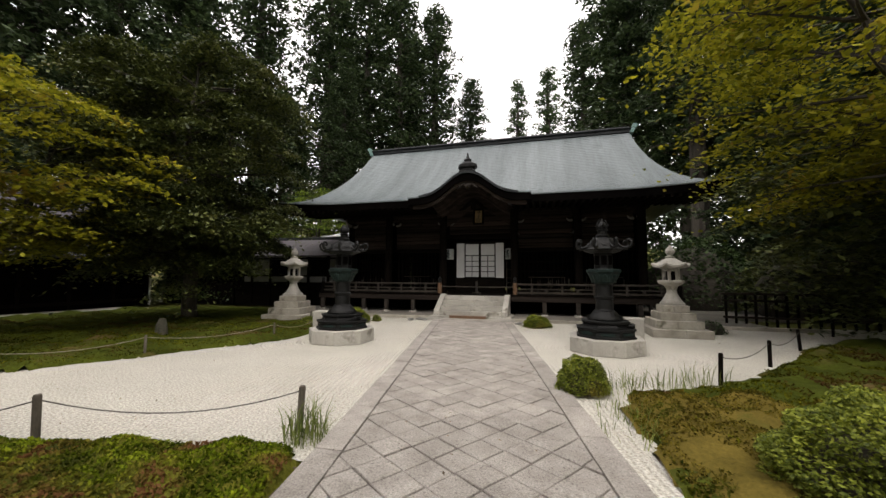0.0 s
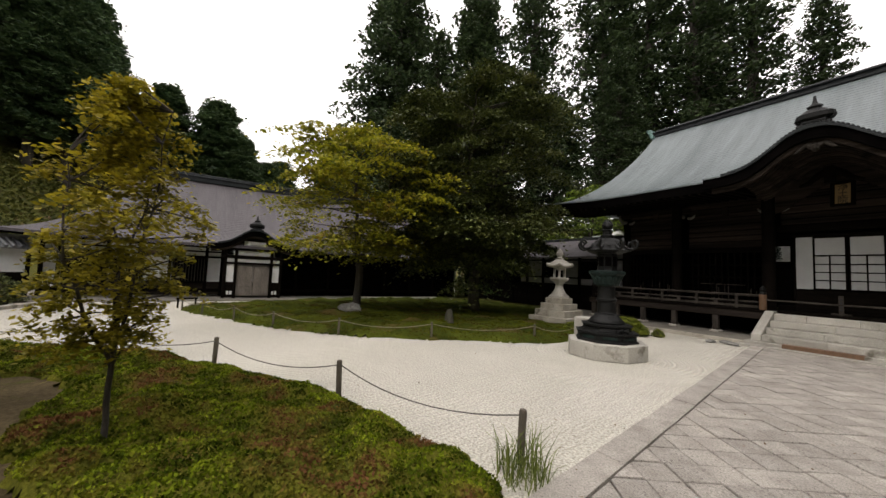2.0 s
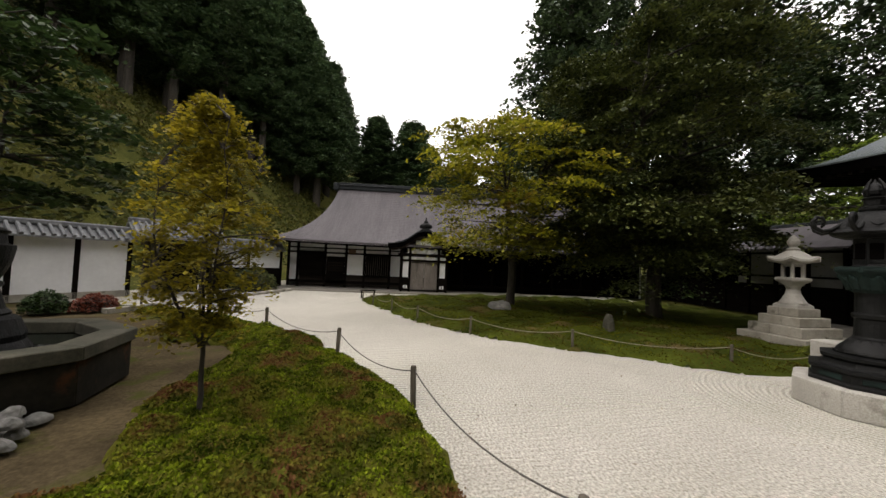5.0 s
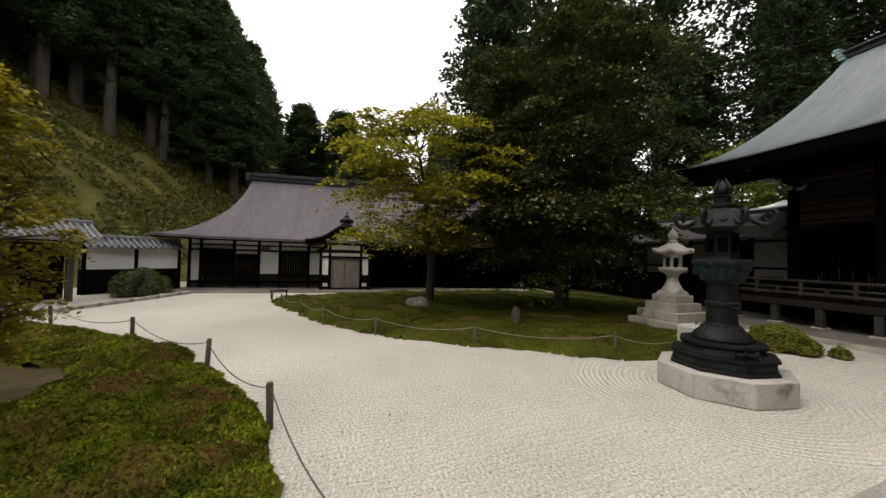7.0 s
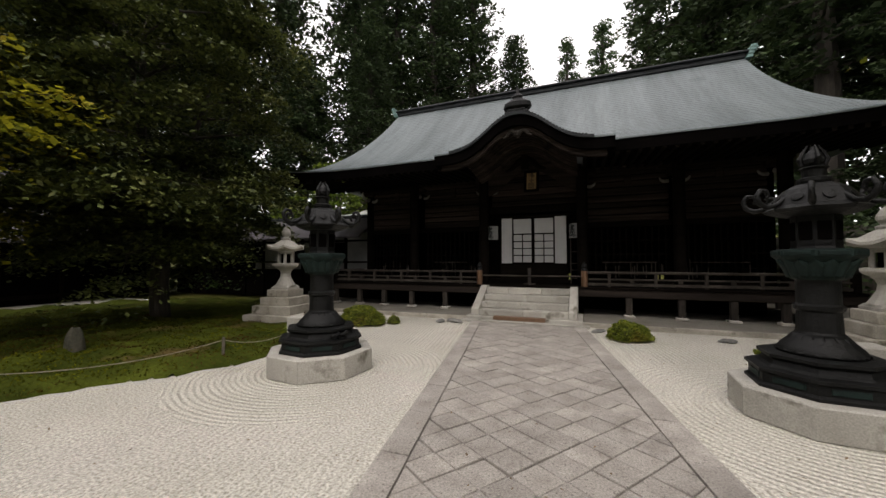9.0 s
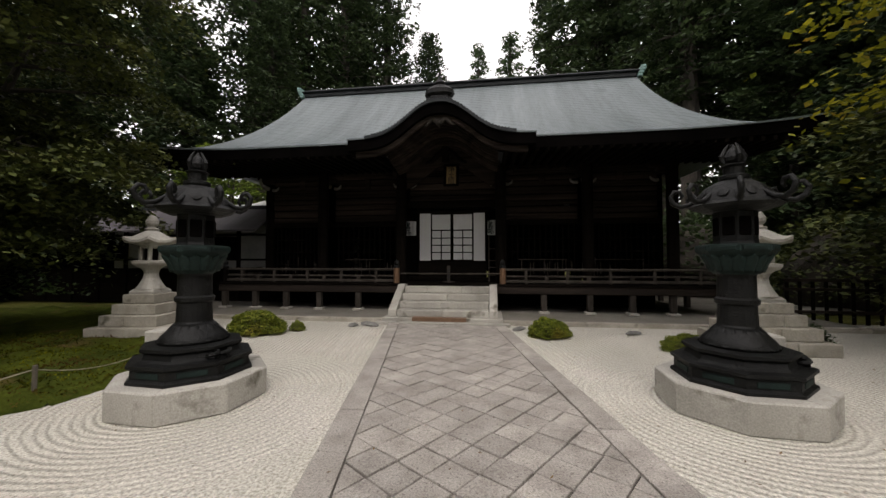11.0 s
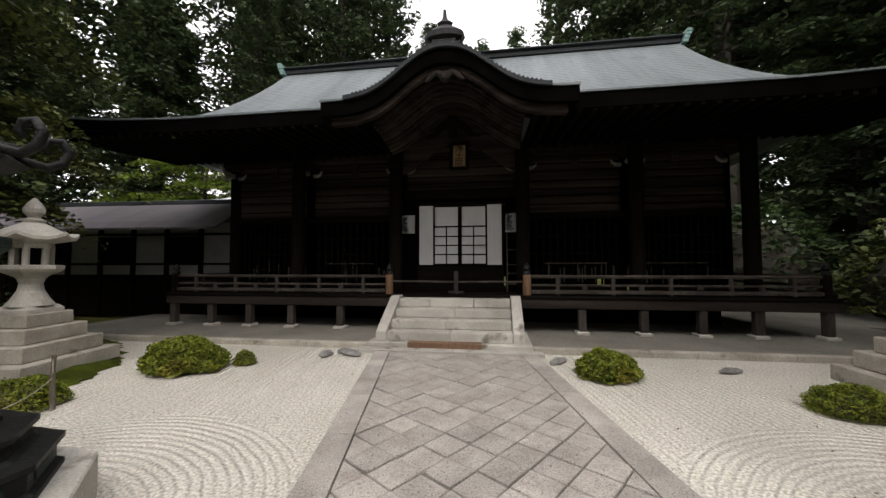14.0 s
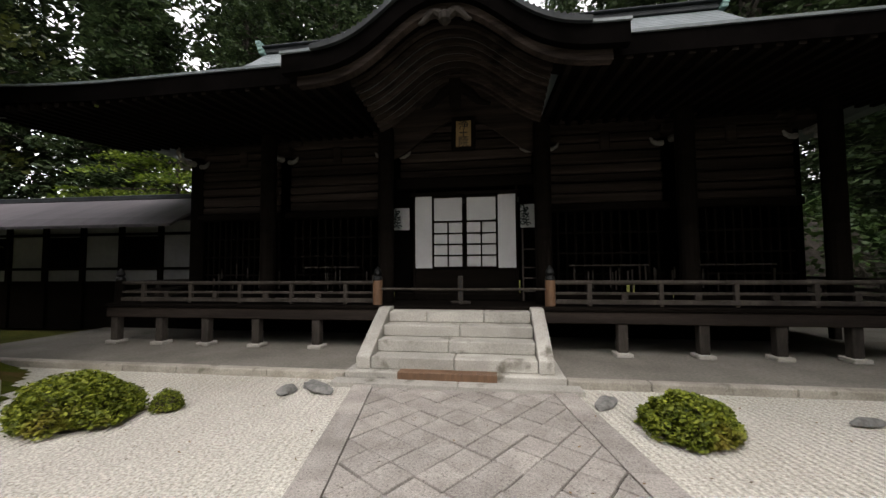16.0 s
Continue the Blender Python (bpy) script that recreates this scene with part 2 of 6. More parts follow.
# raked gravel: furrows follow the stored distance field
GRAVEL, _nt, _b = node_material("raked_white_gravel", 0.95)
_c = coords(_nt)
_col, _f = noise_ramp(_nt, _c, 42.0, [(0.32, (0.24, 0.225, 0.185)), (0.66, (0.69, 0.67, 0.60))], detail=5.0)
_big, _ = noise_ramp(_nt, _c, 0.5, [(0.3, (0.86, 0.85, 0.82)), (0.7, (1.06, 1.05, 1.04))])
_col = mix(_nt, _col, _big, 1.0)
_nt.links.new(_col, _b.inputs["Base Color"])
_at = _nt.nodes.new("ShaderNodeAttribute")
_at.attribute_name = "rake"
_wob = _nt.nodes.new("ShaderNodeTexNoise")
_wob.inputs["Scale"].default_value = 2.5
_nt.links.new(_c, _wob.inputs["Vector"])
_m1 = _nt.nodes.new("ShaderNodeMath")
_m1.operation = "MULTIPLY_ADD"
_m1.inputs[1].default_value = 0.06
_nt.links.new(_wob.outputs["Fac"], _m1.inputs[0])
_nt.links.new(_at.outputs["Fac"], _m1.inputs[2])
_m2 = _nt.nodes.new("ShaderNodeMath")
_m2.operation = "MULTIPLY"
_m2.inputs[1].default_value = 2 * math.pi / 0.075
_nt.links.new(_m1.outputs[0], _m2.inputs[0])
_m3 = _nt.nodes.new("ShaderNodeMath")
_m3.operation = "SINE"
_nt.links.new(_m2.outputs[0], _m3.inputs[0])
bump(_nt, _b, _m3.outputs[0], 0.85, 0.012)
bump(_nt, _b, _f, 0.5, 0.014)


# ---- building helpers ----
def mesh_from(bm, name):
    me = bpy.data.meshes.new(name)
    bm.normal_update()
    bm.to_mesh(me)
    bm.free()
    return me


def finish(ob, material, smooth=False):
    ob.data.materials.append(material)
    if smooth:
        ob.data.shade_smooth()
    return ob


def part(name, bm, material, parent=None, label="", smooth=False):
    ob = new(name, mesh_from(bm, name))
    finish(ob, material, smooth)
    ob.parent = parent
    if label:
        ob["label"] = label
    return ob


def thing(name, m, label, category, group="", kind=""):
    ob = new(name)
    ob.empty_display_size = 0.2
    ob.matrix_world = m
    return tagged(ob, label, category, group, kind)


def raw_mesh(name, verts, faces):
    me = bpy.data.meshes.new(name)
    me.from_pydata(verts, [], faces)
    me.update()
    return me


def box(bm, x0, x1, y0, y1, z0, z1, bevel=0.0):
    r = bmesh.ops.create_cube(bm, size=1.0)
    for v in r["verts"]:
        v.co = Vector(((x0 + x1) / 2 + v.co.x * (x1 - x0), (y0 + y1) / 2 + v.co.y * (y1 - y0), (z0 + z1) / 2 + v.co.z * (z1 - z0)))
    if bevel:
        es = list({e for v in r["verts"] for e in v.link_edges})
        bmesh.ops.bevel(bm, geom=es, offset=bevel, segments=1, affect="EDGES")
    return r["verts"]


def boxed(*a, bevel=0.0):
    bm = bmesh.new()
    box(bm, *a, bevel=bevel)
    return bm


def lathe(bm, profile, n=24, turn=0.0, cap=True):
    """Rings of (radius, z) about the z axis."""
    rings = []
    for r, z in profile:
        rings.append([bm.verts.new((r * math.cos(turn + 2 * math.pi * k / n), r * math.sin(turn + 2 * math.pi * k / n), z)) for k in range(n)])
    for a, b in zip(rings, rings[1:]):
        for k in range(n):
            bm.faces.new((a[k], a[(k + 1) % n], b[(k + 1) % n], b[k]))
    if cap:
        bm.faces.new(rings[0][::-1])
        bm.faces.new(rings[-1])
    return bm


def lathed(profile, n=24, turn=0.0):
    return lathe(bmesh.new(), profile, n, turn)


def tube(bm, pts, radii, n=8, cap=True):
    pts = [Vector(p) for p in pts]
    if not isinstance(radii, (list, tuple)):
        radii = [radii] * len(pts)
    rings = []
    side = None
    for i, p in enumerate(pts):
        d = (pts[min(i + 1, len(pts) - 1)] - pts[max(i - 1, 0)]).normalized()
        if side is None:
            side = d.orthogonal().normalized()
        side = (side - d * side.dot(d)).normalized()
        up = d.cross(side)
        rings.append([bm.verts.new(p + radii[i] * (side * math.cos(2 * math.pi * k / n) + up * math.sin(2 * math.pi * k / n))) for k in range(n)])
    for a, b in zip(rings, rings[1:]):
        for k in range(n):
            bm.faces.new((a[k], a[(k + 1) % n], b[(k + 1) % n], b[k]))
    if cap:
        bm.faces.new(rings[0][::-1])
        bm.faces.new(rings[-1])
    return bm


def tubed(pts, radii, n=8):
    return tube(bmesh.new(), pts, radii, n)


def sheet(bm, fn, nu, nv, thick=0.0):
    """Grid fn(u, v) for u, v in 0..1, with an underside thick below it."""
    top = [[bm.verts.new(fn(i / nu, j / nv)) for j in range(nv + 1)] for i in range(nu + 1)]
    for i in range(nu):
        for j in range(nv):
            bm.faces.new((top[i][j], top[i + 1][j], top[i + 1][j + 1], top[i][j + 1]))
    if thick:
        low = [[bm.verts.new(Vector(fn(i / nu, j / nv)) - Vector((0, 0, thick))) for j in range(nv + 1)] for i in range(nu + 1)]
        for i in range(nu):
            for j in range(nv):
                bm.faces.new((low[i][j + 1], low[i + 1][j + 1], low[i + 1][j], low[i][j]))
        for i in range(nu):
            bm.faces.new((top[i + 1][0], top[i][0], low[i][0], low[i + 1][0]))
            bm.faces.new((top[i][nv], top[i + 1][nv], low[i + 1][nv], low[i][nv]))
        for j in range(nv):
            bm.faces.new((top[0][j], top[0][j + 1], low[0][j + 1], low[0][j]))
            bm.faces.new((top[nu][j + 1], top[nu][j], low[nu][j], low[nu][j + 1]))
    return bm


def ribbon(bm, curve, half, y0, y1, drop):
    """A board that follows curve(x) -> z from -half to half, drop high, between y0 and y1."""
    n = 40
    rows = []
    for i in range(n + 1):
        x = -half + 2 * half * i / n
        z = curve(x)
        rows.append([bm.verts.new((x, y0, z)), bm.verts.new((x, y1, z)), bm.verts.new((x, y1, z - drop)), bm.verts.new((x, y0, z - drop))])
    for a, b in zip(rows, rows[1:]):
        for k in range(4):
            bm.faces.new((a[k], b[k], b[(k + 1) % 4], a[(k + 1) % 4]))
    bm.faces.new(rows[0])
    bm.faces.new(rows[-1][::-1])
    return bm


rng = np.random.default_rng(7)


def leaves(name, centres, size, material, parent, droop=0.35, flat=0.5, aspect=0.55, seed=1, label=""):
    """One mesh of many small pointed leaves at the given centres."""
    g = np.random.default_rng(seed)
    c = np.asarray(centres, float)
    n = len(c)
    a = g.uniform(0, 2 * np.pi, n)
    d = np.stack([np.cos(a), np.sin(a), g.normal(-droop, 0.35, n)], 1)
    d /= np.linalg.norm(d, axis=1, keepdims=True)
    upv = np.stack([g.normal(0, 1 - flat, n), g.normal(0, 1 - flat, n), np.ones(n)], 1)
    s = np.cross(d, upv)
    s /= np.linalg.norm(s, axis=1, keepdims=True)
    L = (size * g.uniform(0.6, 1.35, n))[:, None]
    w = L * aspect * 0.5
    v = np.stack([c - d * L * 0.5, c + s * w, c + d * L * 0.5, c - s * w], 1).reshape(-1, 3)
    me = bpy.data.meshes.new(name)
    me.vertices.add(4 * n)
    me.vertices.foreach_set("co", v.ravel())
    me.loops.add(4 * n)
    me.loops.foreach_set("vertex_index", np.arange(4 * n))
    me.polygons.add(n)
    me.polygons.foreach_set("loop_start", np.arange(0, 4 * n, 4))
    me.polygons.foreach_set("loop_total", np.full(n, 4))
    me.update(calc_edges=True)
    ob = new(name, me)
    ob.parent = parent
    finish(ob, material)
    if label:
        ob["label"] = label
    return ob


# ---- plan ----
HALL = pose(0, 14.5, 0, 0, 0, -2.2)          # x along the front, y into the hall


def path_left(y):
    return -1.20 - (y - 14.1) * 0.148


def path_right(y):
    return 1.50 - (y - 14.1) * 0.137


# ---- ground ----
def terrain(x, y):
    s = -0.35 * (x + 22.0) - 0.94 * (y + 6.5)
    h = 0.85 * max(0.0, s) if x < -16 else 0.0
    if x < -16 and s > 0:
        h *= min(1.0, (-16 - x) / 4.0)
    back = max(0.0, y - 27.0) * 0.12 + max(0.0, -x - 36.0) * 0.12
    return min(h, 26.0) + min(back, 10.0)


bm = bmesh.new()
xs = [-400, -200, -120, -90] + [-75 + 3 * i for i in range(45)] + [90, 150, 300, 500]
ys = [-300, -150, -90] + [-60 + 3 * i for i in range(45)] + [110, 200, 500]
grid = [[bm.verts.new((x, y, terrain(x, y) - 0.06 + (0.25 * noise.noise((x * 0.3, y * 0.3, 0)) if terrain(x, y) > 0.5 else 0))) for y in ys] for x in xs]
for i in range(len(xs) - 1):
    for j in range(len(ys) - 1):
        bm.faces.new((grid[i][j], grid[i + 1][j], grid[i + 1][j + 1], grid[i][j + 1]))
tagged(part("ground", bm, SLOPE, None, smooth=True), "brown and green grassy earth rising into a steep bank", "ground", kind="structure")


def moss_top(x, y, edge, high):
    soft = min(1, max(edge, 0) * 3)
    return high * min(1.0, max(0.0, edge) * 2.5) ** 0.5 + (0.13 * noise.noise((x * 1.8, y * 1.8, 3)) + 0.07 * abs(noise.noise((x * 4.2, y * 4.2, 5))) + 0.05 * noise.noise((x * 9, y * 9, 8))) * soft


def inside(poly, x, y):
    hit, n = False, len(poly)
    for i in range(n):
        (ax, ay), (bx, by) = poly[i], poly[(i + 1) % n]
        if (ay > y) != (by > y) and x < (bx - ax) * (y - ay) / (by - ay) + ax:
            hit = not hit
    return hit


def edge_distance(poly, x, y):
    best = 1e9
    n = len(poly)
    for i in range(n):
        (ax, ay), (bx, by) = poly[i], poly[(i + 1) % n]
        dx, dy = bx - ax, by - ay
        t = max(0, min(1, ((x - ax) * dx + (y - ay) * dy) / (dx * dx + dy * dy)))
        best = min(best, math.hypot(x - ax - t * dx, y - ay - t * dy))
    return best if inside(poly, x, y) else -best


def smooth_loop(pts, rounds=2):
    for _ in range(rounds):
        out = []
        for i in range(len(pts)):
            a, b = pts[i], pts[(i + 1) % len(pts)]
            out += [(a[0] * 0.75 + b[0] * 0.25, a[1] * 0.75 + b[1] * 0.25), (a[0] * 0.25 + b[0] * 0.75, a[1] * 0.25 + b[1] * 0.75)]
        pts = out
    return pts


def bed(name, poly, material, high, step, label):
    """A planted bed inside a loop, its edge rising softly from the gravel."""
    x0, x1 = min(p[0] for p in poly), max(p[0] for p in poly)
    y0, y1 = min(p[1] for p in poly), max(p[1] for p in poly)
    nx, ny = int((x1 - x0) / step) + 2, int((y1 - y0) / step) + 2
    bm = bmesh.new()
    got = {}
    for i in range(nx):
        for j in range(ny):
            x, y = x0 + i * step, y0 + j * step
            e = edge_distance(poly, x, y)
            if e > -step * 1.2:
                e += 0.22 * noise.noise((x * 2.6, y * 2.6, 9))
                got[i, j] = bm.verts.new((x, y, -0.05 if e < 0 else 0.005 + moss_top(x, y, e, high)))
    for (i, j), v in list(got.items()):
        q = [got.get((i, j)), got.get((i + 1, j)), got.get((i + 1, j + 1)), got.get((i, j + 1))]
        if all(q):
            bm.faces.new(q)
    return tagged(part(name, bm, material, None, smooth=True), label, "moss bed", kind="structure")


ISLAND = smooth_loop([(-12.2, 2.2), (-9.8, 3.3), (-7.8, 4.25), (-6.2, 5.35), (-4.95, 7.1), (-4.35, 8.3), (-3.6, 9.3), (-3.5, 10.4),
                      (-3.9, 11.2), (-4.5, 12.0), (-4.9, 13.3), (-6.5, 14.8), (-11.5, 16.5), (-15.0, 14.5), (-15.0, 8.0), (-13.4, 3.3)])
NEAR_BED = smooth_loop([(-0.08, 4.8), (-1.05, 4.54), (-2.15, 4.36), (-3.1, 3.9), (-4.1, 3.25), (-5.7, 2.25), (-6.45, 1.2), (-7.6, -0.5), (-8.6, -2.2), (-8.1, -2.8), (-7.2, -1.4), (-6.2, -0.3),
                        (-5.0, -0.1), (-4.9, 1.0), (-4.2, 1.7), (-3.0, 1.55), (-2.1, 1.65), (-1.4, 2.05), (-0.95, 2.25), (-0.6, 1.2), (0.1, -1.2), (0.85, -1.2), (0.45, 2.6), (0.2, 4.5)])
RIGHT_BED = smooth_loop([(3.0, 6.9), (3.9, 7.4), (4.9, 7.9), (6.3, 9.4), (7.9, 11.3), (9.6, 12.8), (14, 14.5), (24, 14), (24, -6), (3.6, -6), (3.2, 0.5), (3.0, 4.5)])
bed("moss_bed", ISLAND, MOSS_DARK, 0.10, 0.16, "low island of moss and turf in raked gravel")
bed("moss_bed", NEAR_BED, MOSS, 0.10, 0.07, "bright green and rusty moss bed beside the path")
bed("moss_bed", RIGHT_BED, MOSS_DARK, 0.07, 0.14, "moss bed behind a rope fence, tree shade in its colour")
GOLD = smooth_loop([(2.95, 6.6), (3.6, 7.2), (4.6, 7.3), (5.6, 6.4), (5.4, 5.2), (4.6, 3.9), (3.3, 3.2), (3.05, 4.5)])
bed("moss_bed", GOLD, MOSS_GOLD, 0.095, 0.1, "thin golden moss and bare earth beside the path")
# bare soil round the basin and at the foot of the right bed
bm = bmesh.new()
sheet(bm, lambda u, v: (-10 + 10.6 * u, -7 + 11.5 * v, -0.02 + 0.015 * noise.noise((u * 14, v * 14, 1))), 40, 40)
tagged(part("soil", bm, SOIL, None, smooth=True), "trodden bare soil with thin moss", "ground", kind="structure")

# gravel court, with the furrows' distance field
LAMPS = [(-2.3, 9.72), (3.56, 10.0)]


def rake_field(x, y, ring):
    dl = abs(x - path_left(y)) if x < path_left(y) else 0.0
    dr = abs(x - path_right(y)) if x > path_right(y) else 0.0
    near = min(math.hypot(x - a, y - b) for a, b in LAMPS)
    if ring:
        return near
    if x < path_left(y):
        return dl + 0.5 * math.sin(x * 0.7 + y * 0.6) * min(1, max(0, dl - 2.2) / 3)
    return dr


GARDEN = [(1.5, 4.45), (-0.2, 4.45), (-1.05, 4.28), (-2.15, 4.1), (-3.1, 3.65), (-4.1, 3.0), (-5.7, 2.0), (-6.45, 0.95), (-7.6, -0.75), (-8.9, -3.0), (-9.4, -6.4), (1.5, -6.4)]
bm = bmesh.new()
GX, GY = [-21.0 + 0.12 * i for i in range(280)], [-6.0 + 0.12 * j for j in range(178)]
court = {}
for i, x in enumerate(GX):
    for j, y in enumerate(GY):
        if inside(GARDEN, x, y):
            continue
        court[i, j] = bm.verts.new((x, y, 0.0))
for (i, j) in list(court):
    q = [court.get((i, j)), court.get((i + 1, j)), court.get((i + 1, j + 1)), court.get((i, j + 1))]
    if all(q):
        bm.faces.new(q)
gravel = tagged(part("gravel_court", bm, GRAVEL, None), "raked pale gravel in even furrows", "gravel", kind="structure")
attr = gravel.data.attributes.new("rake", "FLOAT", "CORNER")
vals = []
for poly in gravel.data.polygons:
    ring = any(math.hypot(poly.center.x - a, poly.center.y - b) < 1.9 for a, b in LAMPS)
    for i in poly.vertices:
        co = gravel.data.vertices[i].co
        vals.append(rake_field(co.x, co.y, ring))
attr.data.foreach_set("value", vals)

# ---- the main hall ----
hall = thing("temple_hall", HALL, "old dark timber temple hall under a pale copper roof", "temple")


def curved_roof(parent, ridge0, ridge1, out0, out1, front, ridge_y, back, z_eave, z_ridge, power, material, thick, lift, wedge, rows, bow=None):
    """Hipped roof with hollow slopes: the front, the back and both ends as one shell, then its ridge."""
    def edge(v, side):
        s = v ** 2.0
        return ridge0 + (out0 - ridge0) * s if side == 0 else ridge1 + (out1 - ridge1) * s

    def at(u, v, back_side=False):
        a, b = edge(v, 0), edge(v, 1)
        x = a + (b - a) * u
        c = abs(2 * u - 1)
        y = ridge_y + ((back if back_side else front) - ridge_y) * v
        z = z_eave + (z_ridge - z_eave) * (1 - v) ** power + lift * c ** 5 * v ** 4
        if bow and not back_side and v > 0.5:
            z = max(z, bow(x))
        return (x, y, z)

    bm = bmesh.new()
    sheet(bm, lambda u, v: at(u, v), 48, rows, thick)
    sheet(bm, lambda u, v: at(1 - u, v, True), 24, 12, thick)
    for side in (0.0, 1.0):
        sheet(bm, lambda u, v: (at(side, v)[0], at(side, v)[1] * (1 - u) + at(side, v, True)[1] * u, at(side, v)[2]) if side else
              (at(side, v)[0], at(side, v)[1] * u + at(side, v, True)[1] * (1 - u), at(side, v)[2]), 8, 14, thick)
    part("roof", bm, material, parent)
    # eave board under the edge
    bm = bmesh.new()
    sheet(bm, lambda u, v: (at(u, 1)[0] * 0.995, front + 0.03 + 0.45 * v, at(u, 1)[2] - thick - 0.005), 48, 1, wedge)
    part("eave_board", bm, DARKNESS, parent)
    # batten seams of the sheets, row by row
    bm = bmesh.new()
    for k in range(1, rows * 2):
        v = k / (rows * 2)
        prev = None
        for i in range(41):
            u = i / 40
            x, y, z = at(u, v)
            q = [bm.verts.new((x, y - 0.006, z - 0.002)), bm.verts.new((x, y - 0.006, z + 0.008)), bm.verts.new((x, y + 0.04, z + 0.022))]
            if prev:
                bm.faces.new((prev[0], q[0], q[1], prev[1]))
                bm.faces.new((prev[1], q[1], q[2], prev[2]))
            prev = q
    part("sheet_seams", bm, material, parent)
    return at


def bell(x, high, wide):
    return high * math.exp(-((abs(x) / wide) ** 2.3))


roof_at = curved_roof(hall, -6.6, 6.6, -8.0, 8.1, -0.25, 5.7, 11.6, 4.34, 8.5, 1.45, COPPER, 0.035, 0.22, 0.25, 22, lambda x: 4.365 + bell(x, 0.80, 0.95))
bm = bmesh.new()
box(bm, -6.6, 6.6, 5.48, 5.92, 8.35, 8.52, 0.02)
part("ridge", bm, COPPER_DARK, hall, "dark box ridge")
bm = bmesh.new()
box(bm, -6.7, 6.7, 5.4, 6.0, 8.52, 8.58, 0.02)
part("ridge_cap", bm, COPPER_DARK, hall)
bm = bmesh.new()
box(bm, -6.57, 6.57, 5.52, 5.88, 8.58, 8.66, 0.03)
part("ridge_top", bm, COPPER_DARK, hall)
for s, x in ((-1, -6.65), (1, 6.65)):
    bm = bmesh.new()
    for k in range(4):
        box(bm, x - 0.06 + s * 0.04 * k, x + 0.1 + s * 0.04 * k, 5.35, 6.05, 8.29 + 0.11 * k, 8.39 + 0.11 * k, 0.015)
    tube(bm, [(x + s * 0.1, 5.7, 8.63), (x + s * 0.26, 5.7, 8.69), (x + s * 0.36, 5.7, 8.79)], [0.09, 0.07, 0.03], 8)
    part("ridge_end", bm, VERDIGRIS, hall, "stepped green copper ridge end")


def bow_gable(parent, z0, high, wide, half, y0, y1, material):
    """Undulating gable over an entrance, with its bargeboard, ribs and crest."""
    c = lambda x: z0 + bell(x, high, wide)
    bm = bmesh.new()
    sheet(bm, lambda u, v: (half * (2 * u - 1), y0 + (y1 - y0) * v, c(half * (2 * u - 1))), 56, 6, 0.035)
    part("gable_roof", bm, material, parent, "wave-shaped sheet roof over the entrance")
    bm = bmesh.new()
    ribbon(bm, lambda x: c(x) + 0.03, half * 0.8, y0 - 0.03, y0 + 0.28, 0.07)
    part("gable_rim", bm, COPPER_DARK, parent)
    n = 46
    for k in range(n):
        x = -half * 0.72 + 2 * half * 0.72 * k / (n - 1)
        if k == 0:
            bm = lathed([(0.012, -0.16), (0.028, -0.13), (0.03, 0.13), (0.02, 0.16)], 8)
            first = part("rim_tile", bm, COPPER_DARK, parent)
            first.matrix_basis = pose(x, y0 + 0.13, c(x) + 0.035, 90, 0, 0)
        else:
            o = first.copy()
            scene.collection.objects.link(o)
            o.matrix_basis = pose(x, y0 + 0.13, c(x) + 0.035, 90, 0, 0)
    bm = bmesh.new()
    ribbon(bm, lambda x: c(x) - 0.036, half * 0.995, y0 + 0.03, y0 + 0.16, 0.25)
    part("bargeboard", bm, DARKNESS, parent)
    bm = bmesh.new()
    ribbon(bm, lambda x: c(x) - 0.29 + 0.03 * bell(x, 1, wide), half * 0.92, y0 + 0.14, y0 + 0.26, 0.13)
    part("bargeboard_inner", bm, BOARD_WOOD, parent)
    for k in range(9):
        y = y0 + 0.4 + 0.16 * k
        bm = bmesh.new()
        ribbon(bm, lambda x: c(x) - 0.34 - 0.02 * k, half * 0.62, y, y + 0.07, 0.07)
        part("curved_rib", bm, BOARD_WOOD, parent)
    return c


gable = bow_gable(hall, 4.40, 0.80, 0.95, 2.2, -0.45, 2.3, COPPER)


def crest(parent, z, y, s):
    """Roof crest: stepped foot, shouldered body with scrolls and a pointed knob."""
    bm = bmesh.new()
    box(bm, -0.36 * s, 0.36 * s, y, y + 0.5 * s, z, z + 0.1 * s, 0.02 * s)
    box(bm, -0.26 * s, 0.26 * s, y + 0.03, y + 0.46 * s, z + 0.1 * s, z + 0.19 * s, 0.02 * s)
    part("crest_foot", bm, BRONZE, parent)
    bm = bmesh.new()
    lathe(bm, [(0.2 * s, 0), (0.3 * s, 0.1 * s), (0.3 * s, 0.22 * s), (0.16 * s, 0.34 * s), (0.1 * s, 0.38 * s), (0.13 * s, 0.44 * s), (0.07 * s, 0.52 * s), (0.045 * s, 0.6 * s), (0.03 * s, 0.74 * s)], 16)
    for v in bm.verts:
        v.co.x *= 1.35 if v.co.z < 0.5 * s else 1.0
        v.co.y = v.co.y * 0.7 + y + 0.22 * s
        v.co.z += z + 0.18 * s
    part("crest_body", bm, BRONZE, parent)
    for d in (-1, 1):
        bm = tubed([(d * (0.28 * s + 0.11 * s * math.cos(a)), y + 0.2 * s, z + 0.28 * s + 0.09 * s * math.sin(a)) for a in [k * 0.7 - 1.5 for k in range(8)]], 0.045 * s, 6)
        part("crest_scroll", bm, BRONZE, parent)


crest(hall, 5.19, -0.42, 0.82)

